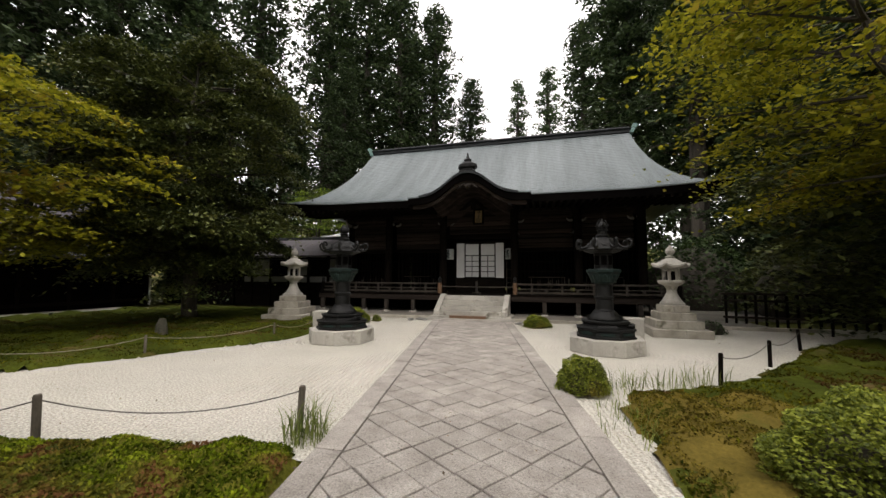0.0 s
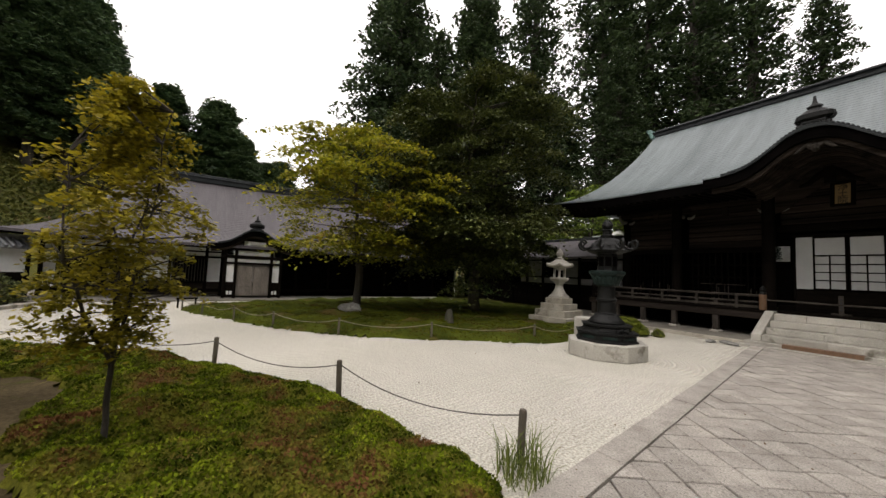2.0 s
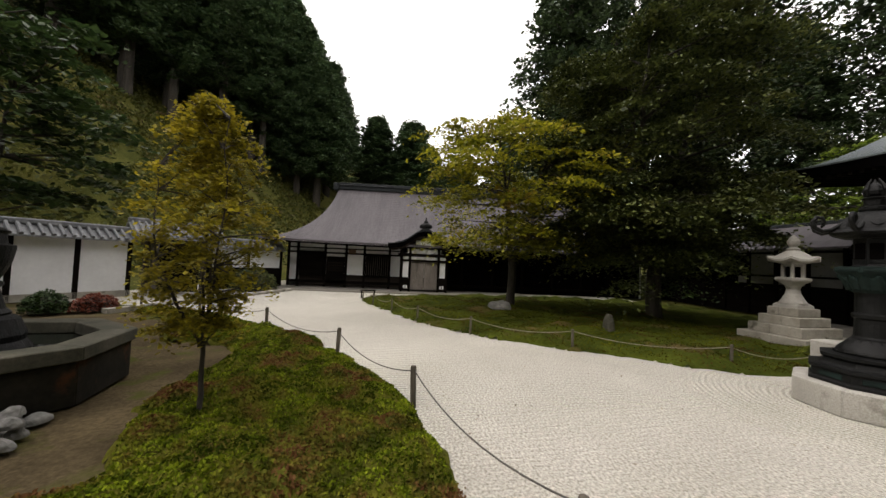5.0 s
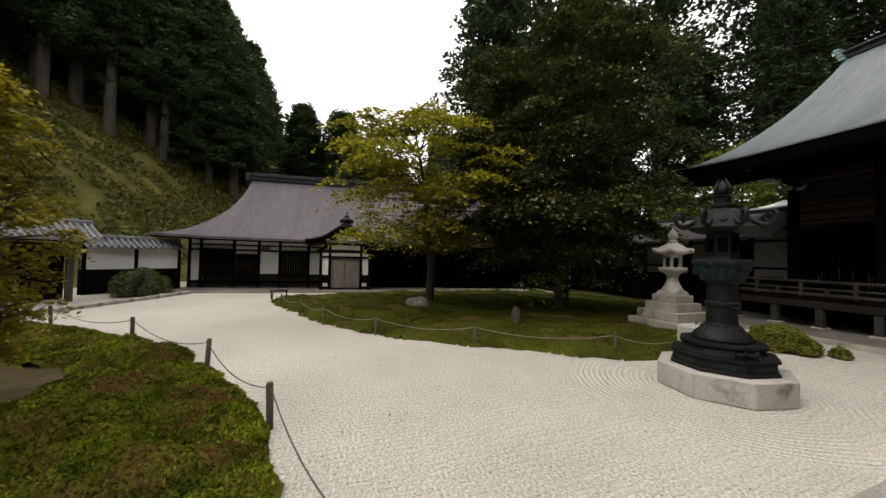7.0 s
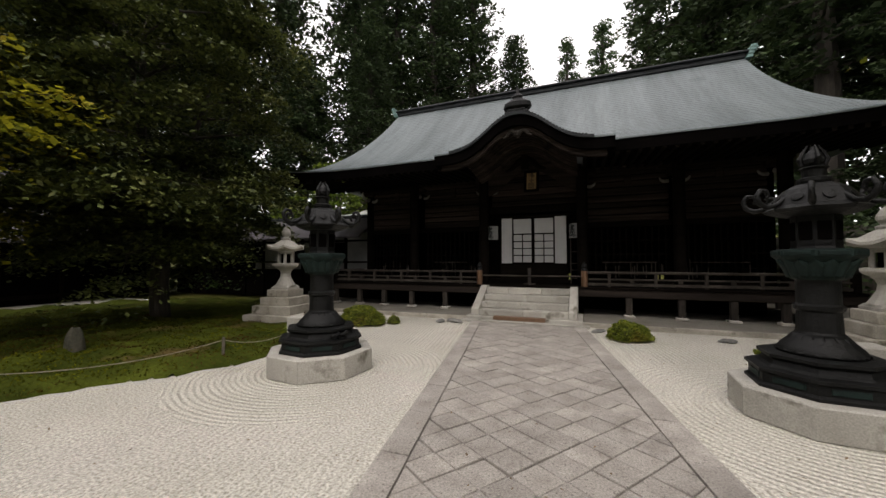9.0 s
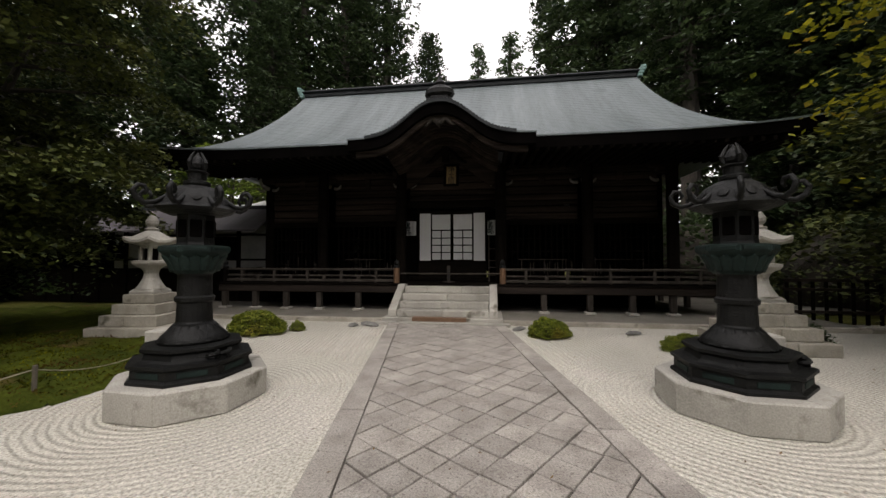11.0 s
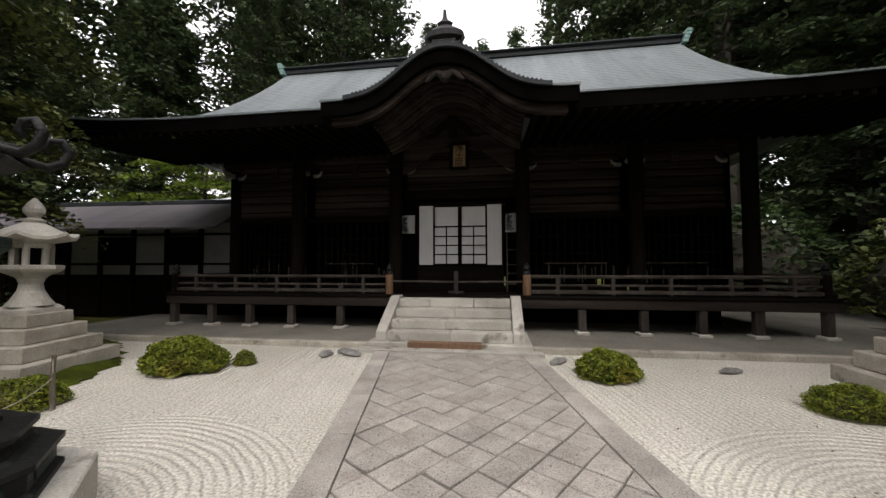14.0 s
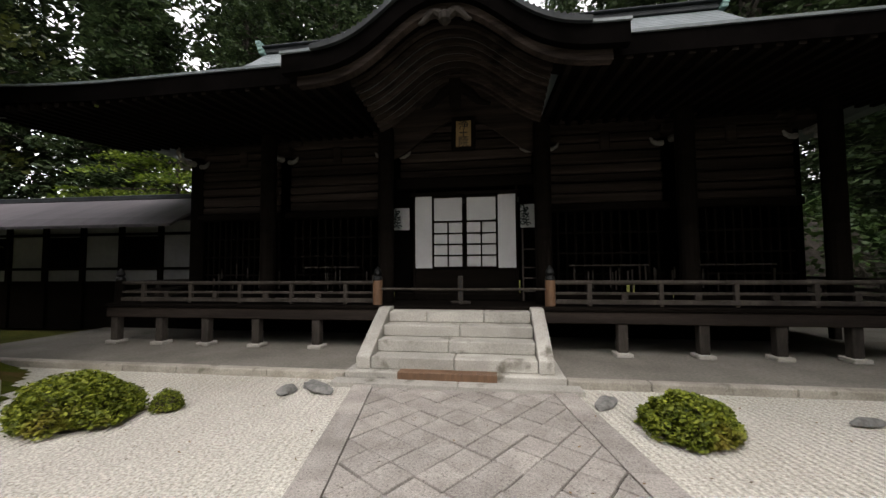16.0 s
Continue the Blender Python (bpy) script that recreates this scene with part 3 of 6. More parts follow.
# pendant, strut and carvings under the gable
bm = bmesh.new()
for d in (-1, 1):
    tube(bm, [(d * (0.05 + 0.3 * t), -0.3, 4.74 + 0.07 * math.sin(t * 5)) for t in [k / 8 for k in range(9)]], [0.055, 0.06, 0.055, 0.05, 0.05, 0.045, 0.04, 0.03, 0.015], 8)
lathe(bm, [(0.02, 4.62), (0.08, 4.68), (0.09, 4.76), (0.03, 4.82)], 10)
for v in bm.verts:
    v.co.y = v.co.y if v.co.y < -0.15 else v.co.y - 0.3
part("gable_pendant", bm, WOOD_PALE, hall, "weathered carved pendant")
bm = bmesh.new()
for d in (-1, 1):
    tube(bm, [(d * 0.05, 0.9, 4.42), (d * 0.22, 0.9, 4.32), (d * 0.38, 0.9, 4.16), (d * 0.55, 0.9, 4.10)], [0.09, 0.08, 0.06, 0.03], 8)
part("frog_leg_strut", bm, WOOD_DARK, hall)
bm = boxed(-0.09, 0.09, 0.8, 0.95, 4.1, 4.52, bevel=0.01)
part("king_post", bm, WOOD_DARK, hall)

# columns and wall of the front
COLS = [-6.05, -3.92, -1.46, 1.46, 3.85, 6.05]
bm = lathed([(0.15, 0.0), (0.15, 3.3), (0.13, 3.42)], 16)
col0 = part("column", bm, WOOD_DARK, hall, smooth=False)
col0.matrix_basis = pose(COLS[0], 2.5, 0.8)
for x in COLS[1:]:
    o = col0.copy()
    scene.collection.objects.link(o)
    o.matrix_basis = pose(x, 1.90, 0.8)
for k in range(5):
    for x in (-6.05, 6.05):
        o = col0.copy()
        scene.collection.objects.link(o)
        o.matrix_basis = pose(x, 2.5 + 1.6 * (k + 1), 0.8)
# horizontal boards over the openings
for a, b in zip(COLS, COLS[1:]):
    mid = abs(a + b) < 0.1
    z = 3.35 if mid else 2.72
    while z < 4.42:
        h = 0.2 + 0.04 * math.sin(z * 9 + a)
        bm = boxed(a + 0.12, b - 0.12, 2.46 + 0.015 * math.sin(z * 7 + a), 2.56, z, z + h - 0.02, bevel=0.03)
        part("wall_board", bm, BOARD_WOOD, hall, "weathered grey-brown plank")
        z += h
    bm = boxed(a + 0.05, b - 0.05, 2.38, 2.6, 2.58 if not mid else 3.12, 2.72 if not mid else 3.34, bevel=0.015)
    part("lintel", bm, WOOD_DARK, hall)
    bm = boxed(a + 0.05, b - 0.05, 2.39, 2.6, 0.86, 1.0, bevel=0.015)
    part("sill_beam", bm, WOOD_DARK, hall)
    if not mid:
        # sheet deep behind the bars, the unlit interior put into its colour
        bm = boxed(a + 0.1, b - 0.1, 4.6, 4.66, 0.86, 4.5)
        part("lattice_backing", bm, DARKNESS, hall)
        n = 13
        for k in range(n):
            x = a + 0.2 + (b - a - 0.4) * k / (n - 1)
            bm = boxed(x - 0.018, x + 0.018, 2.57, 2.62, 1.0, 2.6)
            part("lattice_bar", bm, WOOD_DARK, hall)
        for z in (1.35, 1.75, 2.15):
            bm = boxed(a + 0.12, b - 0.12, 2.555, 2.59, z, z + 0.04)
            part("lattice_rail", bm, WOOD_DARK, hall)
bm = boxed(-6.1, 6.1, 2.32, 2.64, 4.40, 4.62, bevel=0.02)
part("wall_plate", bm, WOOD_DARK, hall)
# walls and ceiling close the interior, its shade put into a near-black colour
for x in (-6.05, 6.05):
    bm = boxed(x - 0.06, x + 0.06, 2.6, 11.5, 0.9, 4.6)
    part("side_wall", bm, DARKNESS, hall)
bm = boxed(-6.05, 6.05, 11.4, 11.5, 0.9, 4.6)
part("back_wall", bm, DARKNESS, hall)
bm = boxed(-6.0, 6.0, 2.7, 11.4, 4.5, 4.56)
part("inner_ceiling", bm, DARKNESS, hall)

# brackets on the columns
for x in COLS:
    bm = bmesh.new()
    box(bm, x - 0.2, x + 0.2, 2.26, 2.7, 4.0, 4.14, 0.02)
    box(bm, x - 0.42, x + 0.42, 2.34, 2.62, 4.16, 4.28, 0.03)
    for d in (-0.36, 0, 0.36):
        box(bm, x + d - 0.09, x + d + 0.09, 2.32, 2.64, 4.28, 4.4, 0.02)
    part("bracket", bm, BOARD_WOOD, hall)
    bm = bmesh.new()
    tube(bm, [(x, 2.35, 3.86), (x, 2.15, 3.84), (x, 2.00, 3.9), (x, 1.92, 4.02), (x, 1.96, 4.1)], [0.07, 0.06, 0.05, 0.04, 0.02], 8)
    part("carved_nosing", bm, BONE, hall, "faded white carved beam end")
    for d in (-1, 1):
        bm = tubed([(x + d * 0.15, 2.38, 3.8), (x + d * 0.25, 2.35, 3.785), (x + d * 0.33, 2.35, 3.83), (x + d * 0.37, 2.35, 3.9)], [0.055, 0.045, 0.035, 0.018], 8)
        part("carved_nosing", bm, BONE, hall, "faded white carved beam end")
for k in range(4):
    x = [-4.9, -2.7, 2.7, 4.9][k]
    bm = boxed(x - 0.09, x + 0.09, 2.4, 2.48, 3.75, 4.1, bevel=0.02)
    part("strut", bm, BOARD_WOOD, hall)

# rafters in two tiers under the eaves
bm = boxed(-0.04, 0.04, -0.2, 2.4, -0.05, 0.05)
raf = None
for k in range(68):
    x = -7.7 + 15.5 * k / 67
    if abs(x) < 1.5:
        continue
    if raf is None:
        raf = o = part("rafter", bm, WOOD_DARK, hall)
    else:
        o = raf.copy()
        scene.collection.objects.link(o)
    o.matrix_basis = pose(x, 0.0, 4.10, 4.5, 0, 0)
# soffit colour carries the shade under the eaves
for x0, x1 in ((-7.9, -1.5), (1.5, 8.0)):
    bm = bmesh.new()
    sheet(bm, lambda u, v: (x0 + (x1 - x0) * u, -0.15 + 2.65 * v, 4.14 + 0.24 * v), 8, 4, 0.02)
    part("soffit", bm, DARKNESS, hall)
bm = bmesh.new()
ribbon(bm, lambda x: gable(x) - 0.05, 1.45, 2, 2.06, 0.8)
part("tympanum_board", bm, BOARD_WOOD, hall)

# centre doors
for x0, x1 in ((-1.0, -0.66), (0.66, 1.0)):
    bm = boxed(x0, x1, 2.39, 2.41, 1.5, 2.95)
    part("side_panel", bm, PAPER, hall, "plain white paper panel")
for x0, x1 in ((-0.65, -0.012), (0.012, 0.65)):
    door = part("shoji_door", boxed(x0 + 0.02, x1 - 0.02, 2.4, 2.41, 1.52, 2.93), PAPER, hall, "white paper sliding door with black lattice")
    for nm, q in (("stile", (x0, x0 + 0.035, 2.37, 2.4, 1.5, 2.95)), ("stile", (x1 - 0.035, x1, 2.37, 2.4, 1.5, 2.95)),
                  ("rail", (x0 + 0.035, x1 - 0.035, 2.372, 2.4, 2.91, 2.95)), ("rail", (x0 + 0.035, x1 - 0.035, 2.372, 2.4, 1.5, 1.53)),
                  ("rail", (x0 + 0.035, x1 - 0.035, 2.372, 2.4, 2.41, 2.445))):
        part(nm, boxed(*q), WOOD_DARK, door)
    for k in range(3):
        z = 1.53 + 0.22 * (k + 1)
        part("lattice", boxed(x0 + 0.035, x1 - 0.035, 2.376, 2.4, z - 0.014, z + 0.014), WOOD_DARK, door)
    xm = (x0 + x1) / 2
    part("lattice", boxed(xm - 0.014, xm + 0.014, 2.374, 2.4, 1.53, 2.41), WOOD_DARK, door)
for x in (-1.04, 1.0):
    part("door_post", boxed(x, x + 0.04, 2.35, 2.45, 0.9, 3.1), WOOD_DARK, hall)
part("door_dado", boxed(-1.05, 1.05, 2.4, 2.45, 0.9, 1.48), WOOD_DARK, hall, "dark lower door boards")
part("door_track", boxed(-1.09, 1.09, 2.36, 2.46, 2.97, 3.03), WOOD_DARK, hall)
# near-black fill beside the doors, shade put into its colour
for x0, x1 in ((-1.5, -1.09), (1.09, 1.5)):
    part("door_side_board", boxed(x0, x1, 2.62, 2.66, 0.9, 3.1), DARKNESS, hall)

# veranda
part("veranda_floor", boxed(-6.95, 7.15, 1.3, 3.3, 0.80, 0.86, bevel=0.01), WOOD_DARK, hall)
part("veranda_floor", boxed(-6.95, -6.1, 3.3, 11, 0.80, 0.86, bevel=0.01), WOOD_DARK, hall)
part("veranda_floor", boxed(6.1, 7.15, 3.3, 11, 0.80, 0.86, bevel=0.01), WOOD_DARK, hall)
part("edge_beam", boxed(-6.95, 7.15, 1.33, 1.48, 0.60, 0.795, bevel=0.012), WOOD_GREY, hall)
part("edge_beam", boxed(7.0, 7.13, 1.6, 11, 0.60, 0.795, bevel=0.012), WOOD_GREY, hall)
part("edge_beam", boxed(-6.93, -6.8, 1.6, 11, 0.60, 0.795, bevel=0.012), WOOD_GREY, hall)
# near-black sheet added for the shade below the floor
part("crawl_space_wall", boxed(-6.0, 6.0, 2.9, 2.95, 0.0, 0.8), DARKNESS, hall)
for x in (-6.8, -5.8, -4.82, -3.78, -2.6, 2.58, 3.76, 4.82, 5.8, 6.98):
    part("veranda_post", boxed(x - 0.075, x + 0.075, 1.36, 1.5, 0.15, 0.6, bevel=0.01), WOOD_PALE, hall)
    part("post_pad", boxed(x - 0.13, x + 0.13, 1.3, 1.56, 0.08, 0.15, bevel=0.015), GRANITE, hall)
for k in range(4):
    part("veranda_post", boxed(6.98, 7.12, 3.2 + 1.7 * k, 3.34 + 1.7 * k, 0.05, 0.6, bevel=0.01), WOOD_PALE, hall)


def railing(x0, x1, y):
    for z, r in ((1.25, 0.036), (1.07, 0.026), (0.93, 0.045)):
        if z == 1.25:
            part("top_rail", tubed([(x0, y, z), ((x0 + x1) / 2, y, z - 0.004), (x1, y, z)], r, 10), WOOD_PALE, hall)
        else:
            part("rail", boxed(x0, x1, y - r, y + r, z - r * 0.8, z + r * 0.8, bevel=0.006), WOOD_PALE, hall)
    n = max(2, round(abs(x1 - x0) / 1.15))
    for k in range(n):
        x = x0 + (x1 - x0) * (k + 0.5) / n
        part("baluster", boxed(x - 0.035, x + 0.035, y - 0.035, y + 0.035, 0.86, 1.23, bevel=0.006), WOOD_PALE, hall)
        xx = x + (x1 - x0) / n / 2
        if k < n - 1:
            part("rail_block", boxed(xx - 0.05, xx + 0.05, y - 0.025, y + 0.025, 0.965, 1.05, bevel=0.006), WOOD_PALE, hall)


railing(-6.85, -1.58, 1.52)
railing(1.58, 7.05, 1.52)
for x, y in ((7.05, 1.6), (-6.87, 1.6)):
    for z in (1.25, 1.07, 0.93):
        part("rail", boxed(x - 0.03, x + 0.03, y, 10.5, z - 0.03, z + 0.03, bevel=0.006), WOOD_PALE, hall)
    for k in range(8):
        part("baluster", boxed(x - 0.035, x + 0.035, y + 0.7 + 1.1 * k, y + 0.77 + 1.1 * k, 0.86, 1.23, bevel=0.006), WOOD_PALE, hall)
for x, dark in ((-1.5, 0), (1.5, 0), (-6.87, 1), (7.05, 1)):
    post = part("newel_post", lathed([(0.085, 0.86), (0.085, 1.28), (0.075, 1.29)], 14), WOOD_DARK if dark else WOOD_BROWN, hall)
    part("post_cap", lathed([(0.08, 1.29), (0.088, 1.31), (0.07, 1.36), (0.05, 1.37), (0.075, 1.41), (0.06, 1.47), (0.02, 1.52), (0.004, 1.55)], 14), BRONZE, post, "bronze onion-shaped cap")
    for v in post.children[0].data.vertices:
        v.co.x += x
        v.co.y += 1.52
    for v in post.data.vertices:
        v.co.x += x
        v.co.y += 1.52
part("barrier_pole", tubed([(-1.45, 1.5, 1.14), (0, 1.5, 1.13), (1.45, 1.5, 1.14)], 0.022, 8), WOOD_PALE, hall, "pale pole across the opening")

for x in (1.12, 1.46):
    part("rack_post", boxed(x - 0.014, x + 0.014, 2.26, 2.29, 0.86, 2.3), WOOD_PALE, hall)
for z in (1.05, 1.3, 1.5, 1.85):
    part("rack_rung", boxed(1.13, 1.45, 2.265, 2.285, z - 0.012, z + 0.012), WOOD_PALE, hall)
part("rack_post", boxed(-1.5, -1.475, 2.26, 2.29, 0.86, 2.4), WOOD_PALE, hall)
strip_rng = random.Random(3)
for k in range(46):
    x = strip_rng.choice((-1, 1)) * strip_rng.uniform(1.75, 5.6)
    z = strip_rng.uniform(1.05, 1.3)
    part("votive_strip", boxed(x - 0.012, x + 0.012, 2.46, 2.48, z, z + strip_rng.uniform(0.15, 0.4)), WOOD_PALE, hall)
for x0, x1 in ((2.0, 3.4), (4.2, 5.5), (-3.4, -2.2)):
    part("offering_shelf", boxed(x0, x1, 2.38, 2.48, 1.52, 1.545), WOOD_PALE, hall)

# sign on the veranda
sign = thing("veranda_sign", HALL @ pose(-0.03, 1.75, 0.86), "small upright wooden sign on a cross foot", "sign")
part("board", boxed(-0.045, 0.045, -0.012, 0.012, 0.04, 0.5, bevel=0.004), WOOD_PALE, sign)
for q in ((-0.18, 0.18, -0.03, 0.03, 0, 0.05), (-0.03, 0.03, -0.12, 0.12, 0.0, 0.045)):
    part("foot", boxed(*q, bevel=0.01), WOOD_PALE, sign)
for z in (0.4, 0.31, 0.22, 0.14):
    part("writing", boxed(-0.025, 0.025, -0.0145, -0.0125, z - 0.025, z + 0.025), INK, sign)

# name board under the gable
plaque = thing("name_board", HALL @ pose(0.05, 1.75, 3.68, -8, 0, 0), "gilt temple name board in a black frame", "sign board")
plaque.scale = (1.0, 1.0, 0.95)
part("panel", boxed(-0.14, 0.14, -0.02, 0.02, 0.03, 0.58), GILT, plaque)
for q in ((-0.22, -0.14, -0.05, 0.03, -0.03, 0.66), (0.14, 0.22, -0.05, 0.03, -0.03, 0.66), (-0.14, 0.14, -0.05, 0.03, 0.58, 0.66), (-0.14, 0.14, -0.05, 0.03, -0.03, 0.03)):
    part("frame", boxed(*q, bevel=0.01), WOOD_DARK, plaque)
NAME = "\u6d44\u571f\u9662"
for k, ch in enumerate(NAME):
    cu = bpy.data.curves.new("writing", "FONT")
    cu.body, cu.size, cu.align_x, cu.extrude = ch, 0.2, "CENTER", 0.004
    o = new("writing", cu)
    o.parent = plaque
    o.matrix_basis = pose(0, -0.024, 0.42 - 0.185 * k, 90, 0, 0)
    cu.materials.append(INK)

# hanging cloths beside the doors
for s in (-1, 1):
    cloth = thing("hanging_cloth", HALL @ pose(1.25 * s, 2.2, 2.26, 0, 0, -8 * s), "square white cloth with a green cloud pattern", "cloth", group="cloths beside the door")
    bm = bmesh.new()
    sheet(bm, lambda u, v: (-0.17 + 0.34 * u, 0.012 * math.sin(u * 9), 0.44 * v), 10, 6, 0.0)
    bmesh.ops.solidify(bm, geom=bm.faces[:], thickness=0.006)
    part("cloth", bm, PAPER, cloth)
    for k in range(11):
        a = k * 2.4
        cx_, cz_ = -0.085 + 0.055 * math.cos(a * 1.7), 0.06 + 0.034 * k
        bm = tubed([(cx_ + (0.05 - 0.004 * j) * math.cos(a + 0.7 * j), -0.016, cz_ + (0.045 - 0.004 * j) * math.sin(a + 0.7 * j)) for j in range(9)], 0.011, 6)
        part("cloud_pattern", bm, BRONZE_GREEN, cloth)
    part("rod", tubed([(-0.2, 0.0, 0.45), (0.2, 0, 0.45)], 0.012, 6), WOOD_DARK, cloth)

# ---- stone steps ----
stair = thing("stone_steps", HALL, "pale worn granite steps up to the veranda", "steps")
part("base_slab", boxed(-1.46, -0.1, 0.0, 1.4, 0.0, 0.13, bevel=0.015), GRANITE, stair)
part("base_slab", boxed(-0.095, 1.46, 0.0, 1.4, 0.0, 0.13, bevel=0.015), GRANITE, stair)
zz = 0.13
for k, cuts in enumerate(([-1.13, 0.03, 1.13], [-1.13, -0.08, 1.13], [-1.13, 0.05, 1.13], [-1.13, -0.5, 0.4, 1.13])):
    y = 0.12 + 0.29 * k
    for a, b in zip(cuts, cuts[1:]):
        part("step_stone", boxed(a + 0.003, b - 0.003, y, y + 0.42 if k < 3 else 1.42, zz, zz + 0.168, bevel=0.014), GRANITE, stair)
    zz += 0.17
for s in (-1, 1):
    bm = bmesh.new()
    pr = [(0.10, 0.13), (0.10, 0.30), (1.08, 0.86), (1.36, 0.86), (1.36, 0.13)]
    f = bm.faces.new([bm.verts.new((s * 1.135, y, z)) for y, z in pr])
    g = bmesh.ops.extrude_face_region(bm, geom=[f])
    bmesh.ops.translate(bm, verts=[v for v in g["geom"] if isinstance(v, bmesh.types.BMVert)], vec=(s * 0.2, 0, 0))
    bmesh.ops.recalc_face_normals(bm, faces=bm.faces[:])
    bmesh.ops.bevel(bm, geom=bm.edges[:], offset=0.012, segments=1, affect="EDGES")
    part("cheek_stone", bm, GRANITE, stair)
mat = thing("wooden_footboard", HALL @ pose(-0.05, -0.05, 0.13), "brown plank mat laid on the lowest step", "mat")
for k in range(5):
    part("plank", boxed(-0.65 + 0.26 * k, -0.392 + 0.26 * k, 0, 0.155, 0.0, 0.022, bevel=0.003), WOOD_BROWN, mat)
part("front_board", boxed(-0.65, 0.648, -0.02, 0.0, -0.115, 0.02, bevel=0.003), WOOD_BROWN, mat)

# paved strip and kerb in front of the veranda
for x0, x1 in ((-9.0, -1.47), (1.47, 9.0)):
    o = part("apron", boxed(x0, x1, 0.15, 3.0, -0.02, 0.085), CONCRETE, None)
    o.matrix_world = HALL
    tagged(o, "stained concrete strip along the foot of the hall", "pavement", kind="structure")
o = part("apron", boxed(6.2, 11.5, 3.01, 12.0, -0.02, 0.085), CONCRETE, None)
o.matrix_world = HALL
tagged(o, "stained concrete strip along the side of the hall", "pavement", kind="structure")
kerb = thing("kerb", HALL, "long worn granite kerb stones", "kerb", kind="structure")
for side, end in ((-1, 9.0), (1, 9.0)):
    x = 1.47
    while x < end:
        L = 1.25 + 0.35 * math.sin(x * 3 + side)
        a, b = sorted((side * x, side * (x + L - 0.01)))
        dy = 0.006 * math.sin(x * 5)
        part("kerb_stone", boxed(a, b, 0.0 + dy, 0.15 + dy, -0.02, 0.10, bevel=0.012), GRANITE_OLD, kerb)
        x += L


# ---- bronze lanterns on octagonal plinths ----
def bronze_lantern(m):
    top = thing("bronze_lantern", m, "tall dark bronze lantern with lotus collar and curled roof", "lantern", group="bronze lanterns before the hall")
    oc = math.pi / 8
    for nm, pr, mat_, seg in (
        ("lower_tier", [(0.60, 0.30), (0.60, 0.33), (0.565, 0.35), (0.565, 0.44), (0.60, 0.46), (0.60, 0.49), (0.50, 0.50)], BRONZE, 8),
        ("upper_tier", [(0.50, 0.50), (0.47, 0.52), (0.45, 0.57), (0.49, 0.60), (0.49, 0.63), (0.40, 0.64)], BRONZE, 8),
        ("shaft", [(0.19, 0.83), (0.175, 0.86), (0.168, 1.06), (0.19, 1.08), (0.195, 1.12), (0.168, 1.14), (0.165, 1.36), (0.18, 1.40)], BRONZE, 24),
        ("collar", [(0.19, 1.38), (0.23, 1.41), (0.25, 1.44), (0.28, 1.56), (0.33, 1.60), (0.35, 1.62), (0.35, 1.68), (0.3, 1.69)], BRONZE_GREEN, 8),
        ("fire_box", [(0.2, 1.69), (0.19, 1.72), (0.19, 2.03), (0.22, 2.06)], BRONZE, 8),
        ("canopy", [(0.26, 2.03), (0.37, 2.07), (0.41, 2.10), (0.35, 2.14), (0.31, 2.22), (0.25, 2.30), (0.17, 2.35), (0.12, 2.36)], BRONZE, 8),
        ("neck", [(0.12, 2.35), (0.135, 2.38), (0.135, 2.41), (0.09, 2.43), (0.095, 2.50), (0.12, 2.52), (0.08, 2.54)], BRONZE, 16),
        ("jewel", [(0.05, 2.53), (0.085, 2.57), (0.09, 2.61), (0.06, 2.67), (0.025, 2.71), (0.006, 2.75)], BRONZE, 14),
    ):
        part(nm, lathed(pr, seg, oc), mat_, top)
    part("lotus_bell", lathed([(0.335, 0.64), (0.335, 0.67), (0.30, 0.72), (0.23, 0.79), (0.185, 0.84)], 24), BRONZE, top, smooth=True)
    # lotus petals at the foot and under the collar
    bm = bmesh.new()
    sheet(bm, lambda u, v: ((0.066 - 0.028 * v) * (2 * u - 1) * (1 - 0.6 * (1 - v) ** 8), -(0.19 + 0.155 * (1 - v) ** 0.8) + 0.012 * (2 * u - 1) ** 2, 0.65 + 0.19 * v ** 1.3 + 0.02 * (1 - v) ** 4), 6, 8, 0.02)
    p0 = part("petal", bm, BRONZE, top, smooth=True)
    bm = bmesh.new()
    sheet(bm, lambda u, v: ((0.045 + 0.03 * v) * (2 * u - 1) * (1 - 0.8 * v ** 6), -(0.235 + 0.075 * v ** 1.4) + 0.02 * (2 * u - 1) ** 2, 1.42 + 0.17 * v), 5, 6, 0.02)
    p1 = part("collar_petal", bm, BRONZE_GREEN, top, smooth=True)
    for k in range(1, 16):
        for p in (p0, p1):
            o = p.copy()
            scene.collection.objects.link(o)
            o.matrix_basis = pose(0, 0, 0, 0, 0, 22.5 * k)
    # curled canopy ribs
    curl = [(0.16, 0, 2.42), (0.27, 0, 2.37), (0.4, 0, 2.26), (0.53, 0, 2.17), (0.64, 0, 2.15), (0.73, 0, 2.2), (0.76, 0, 2.29), (0.71, 0, 2.36), (0.64, 0, 2.35), (0.615, 0, 2.29), (0.65, 0, 2.25)]
    curl = [(0.10 + (x - 0.16) * 0.78, y, 2.12 + (z - 2.15) * 0.85) for x, y, z in curl]
    c0 = part("curled_rib", tubed(curl, [0.022, 0.023, 0.024, 0.026, 0.027, 0.027, 0.026, 0.024, 0.022, 0.02, 0.015], 8), BRONZE, top, smooth=True)
    c0.matrix_basis = pose(0, 0, 0, 0, 0, 22.5)
    for k in range(1, 8):
        o = c0.copy()
        scene.collection.objects.link(o)
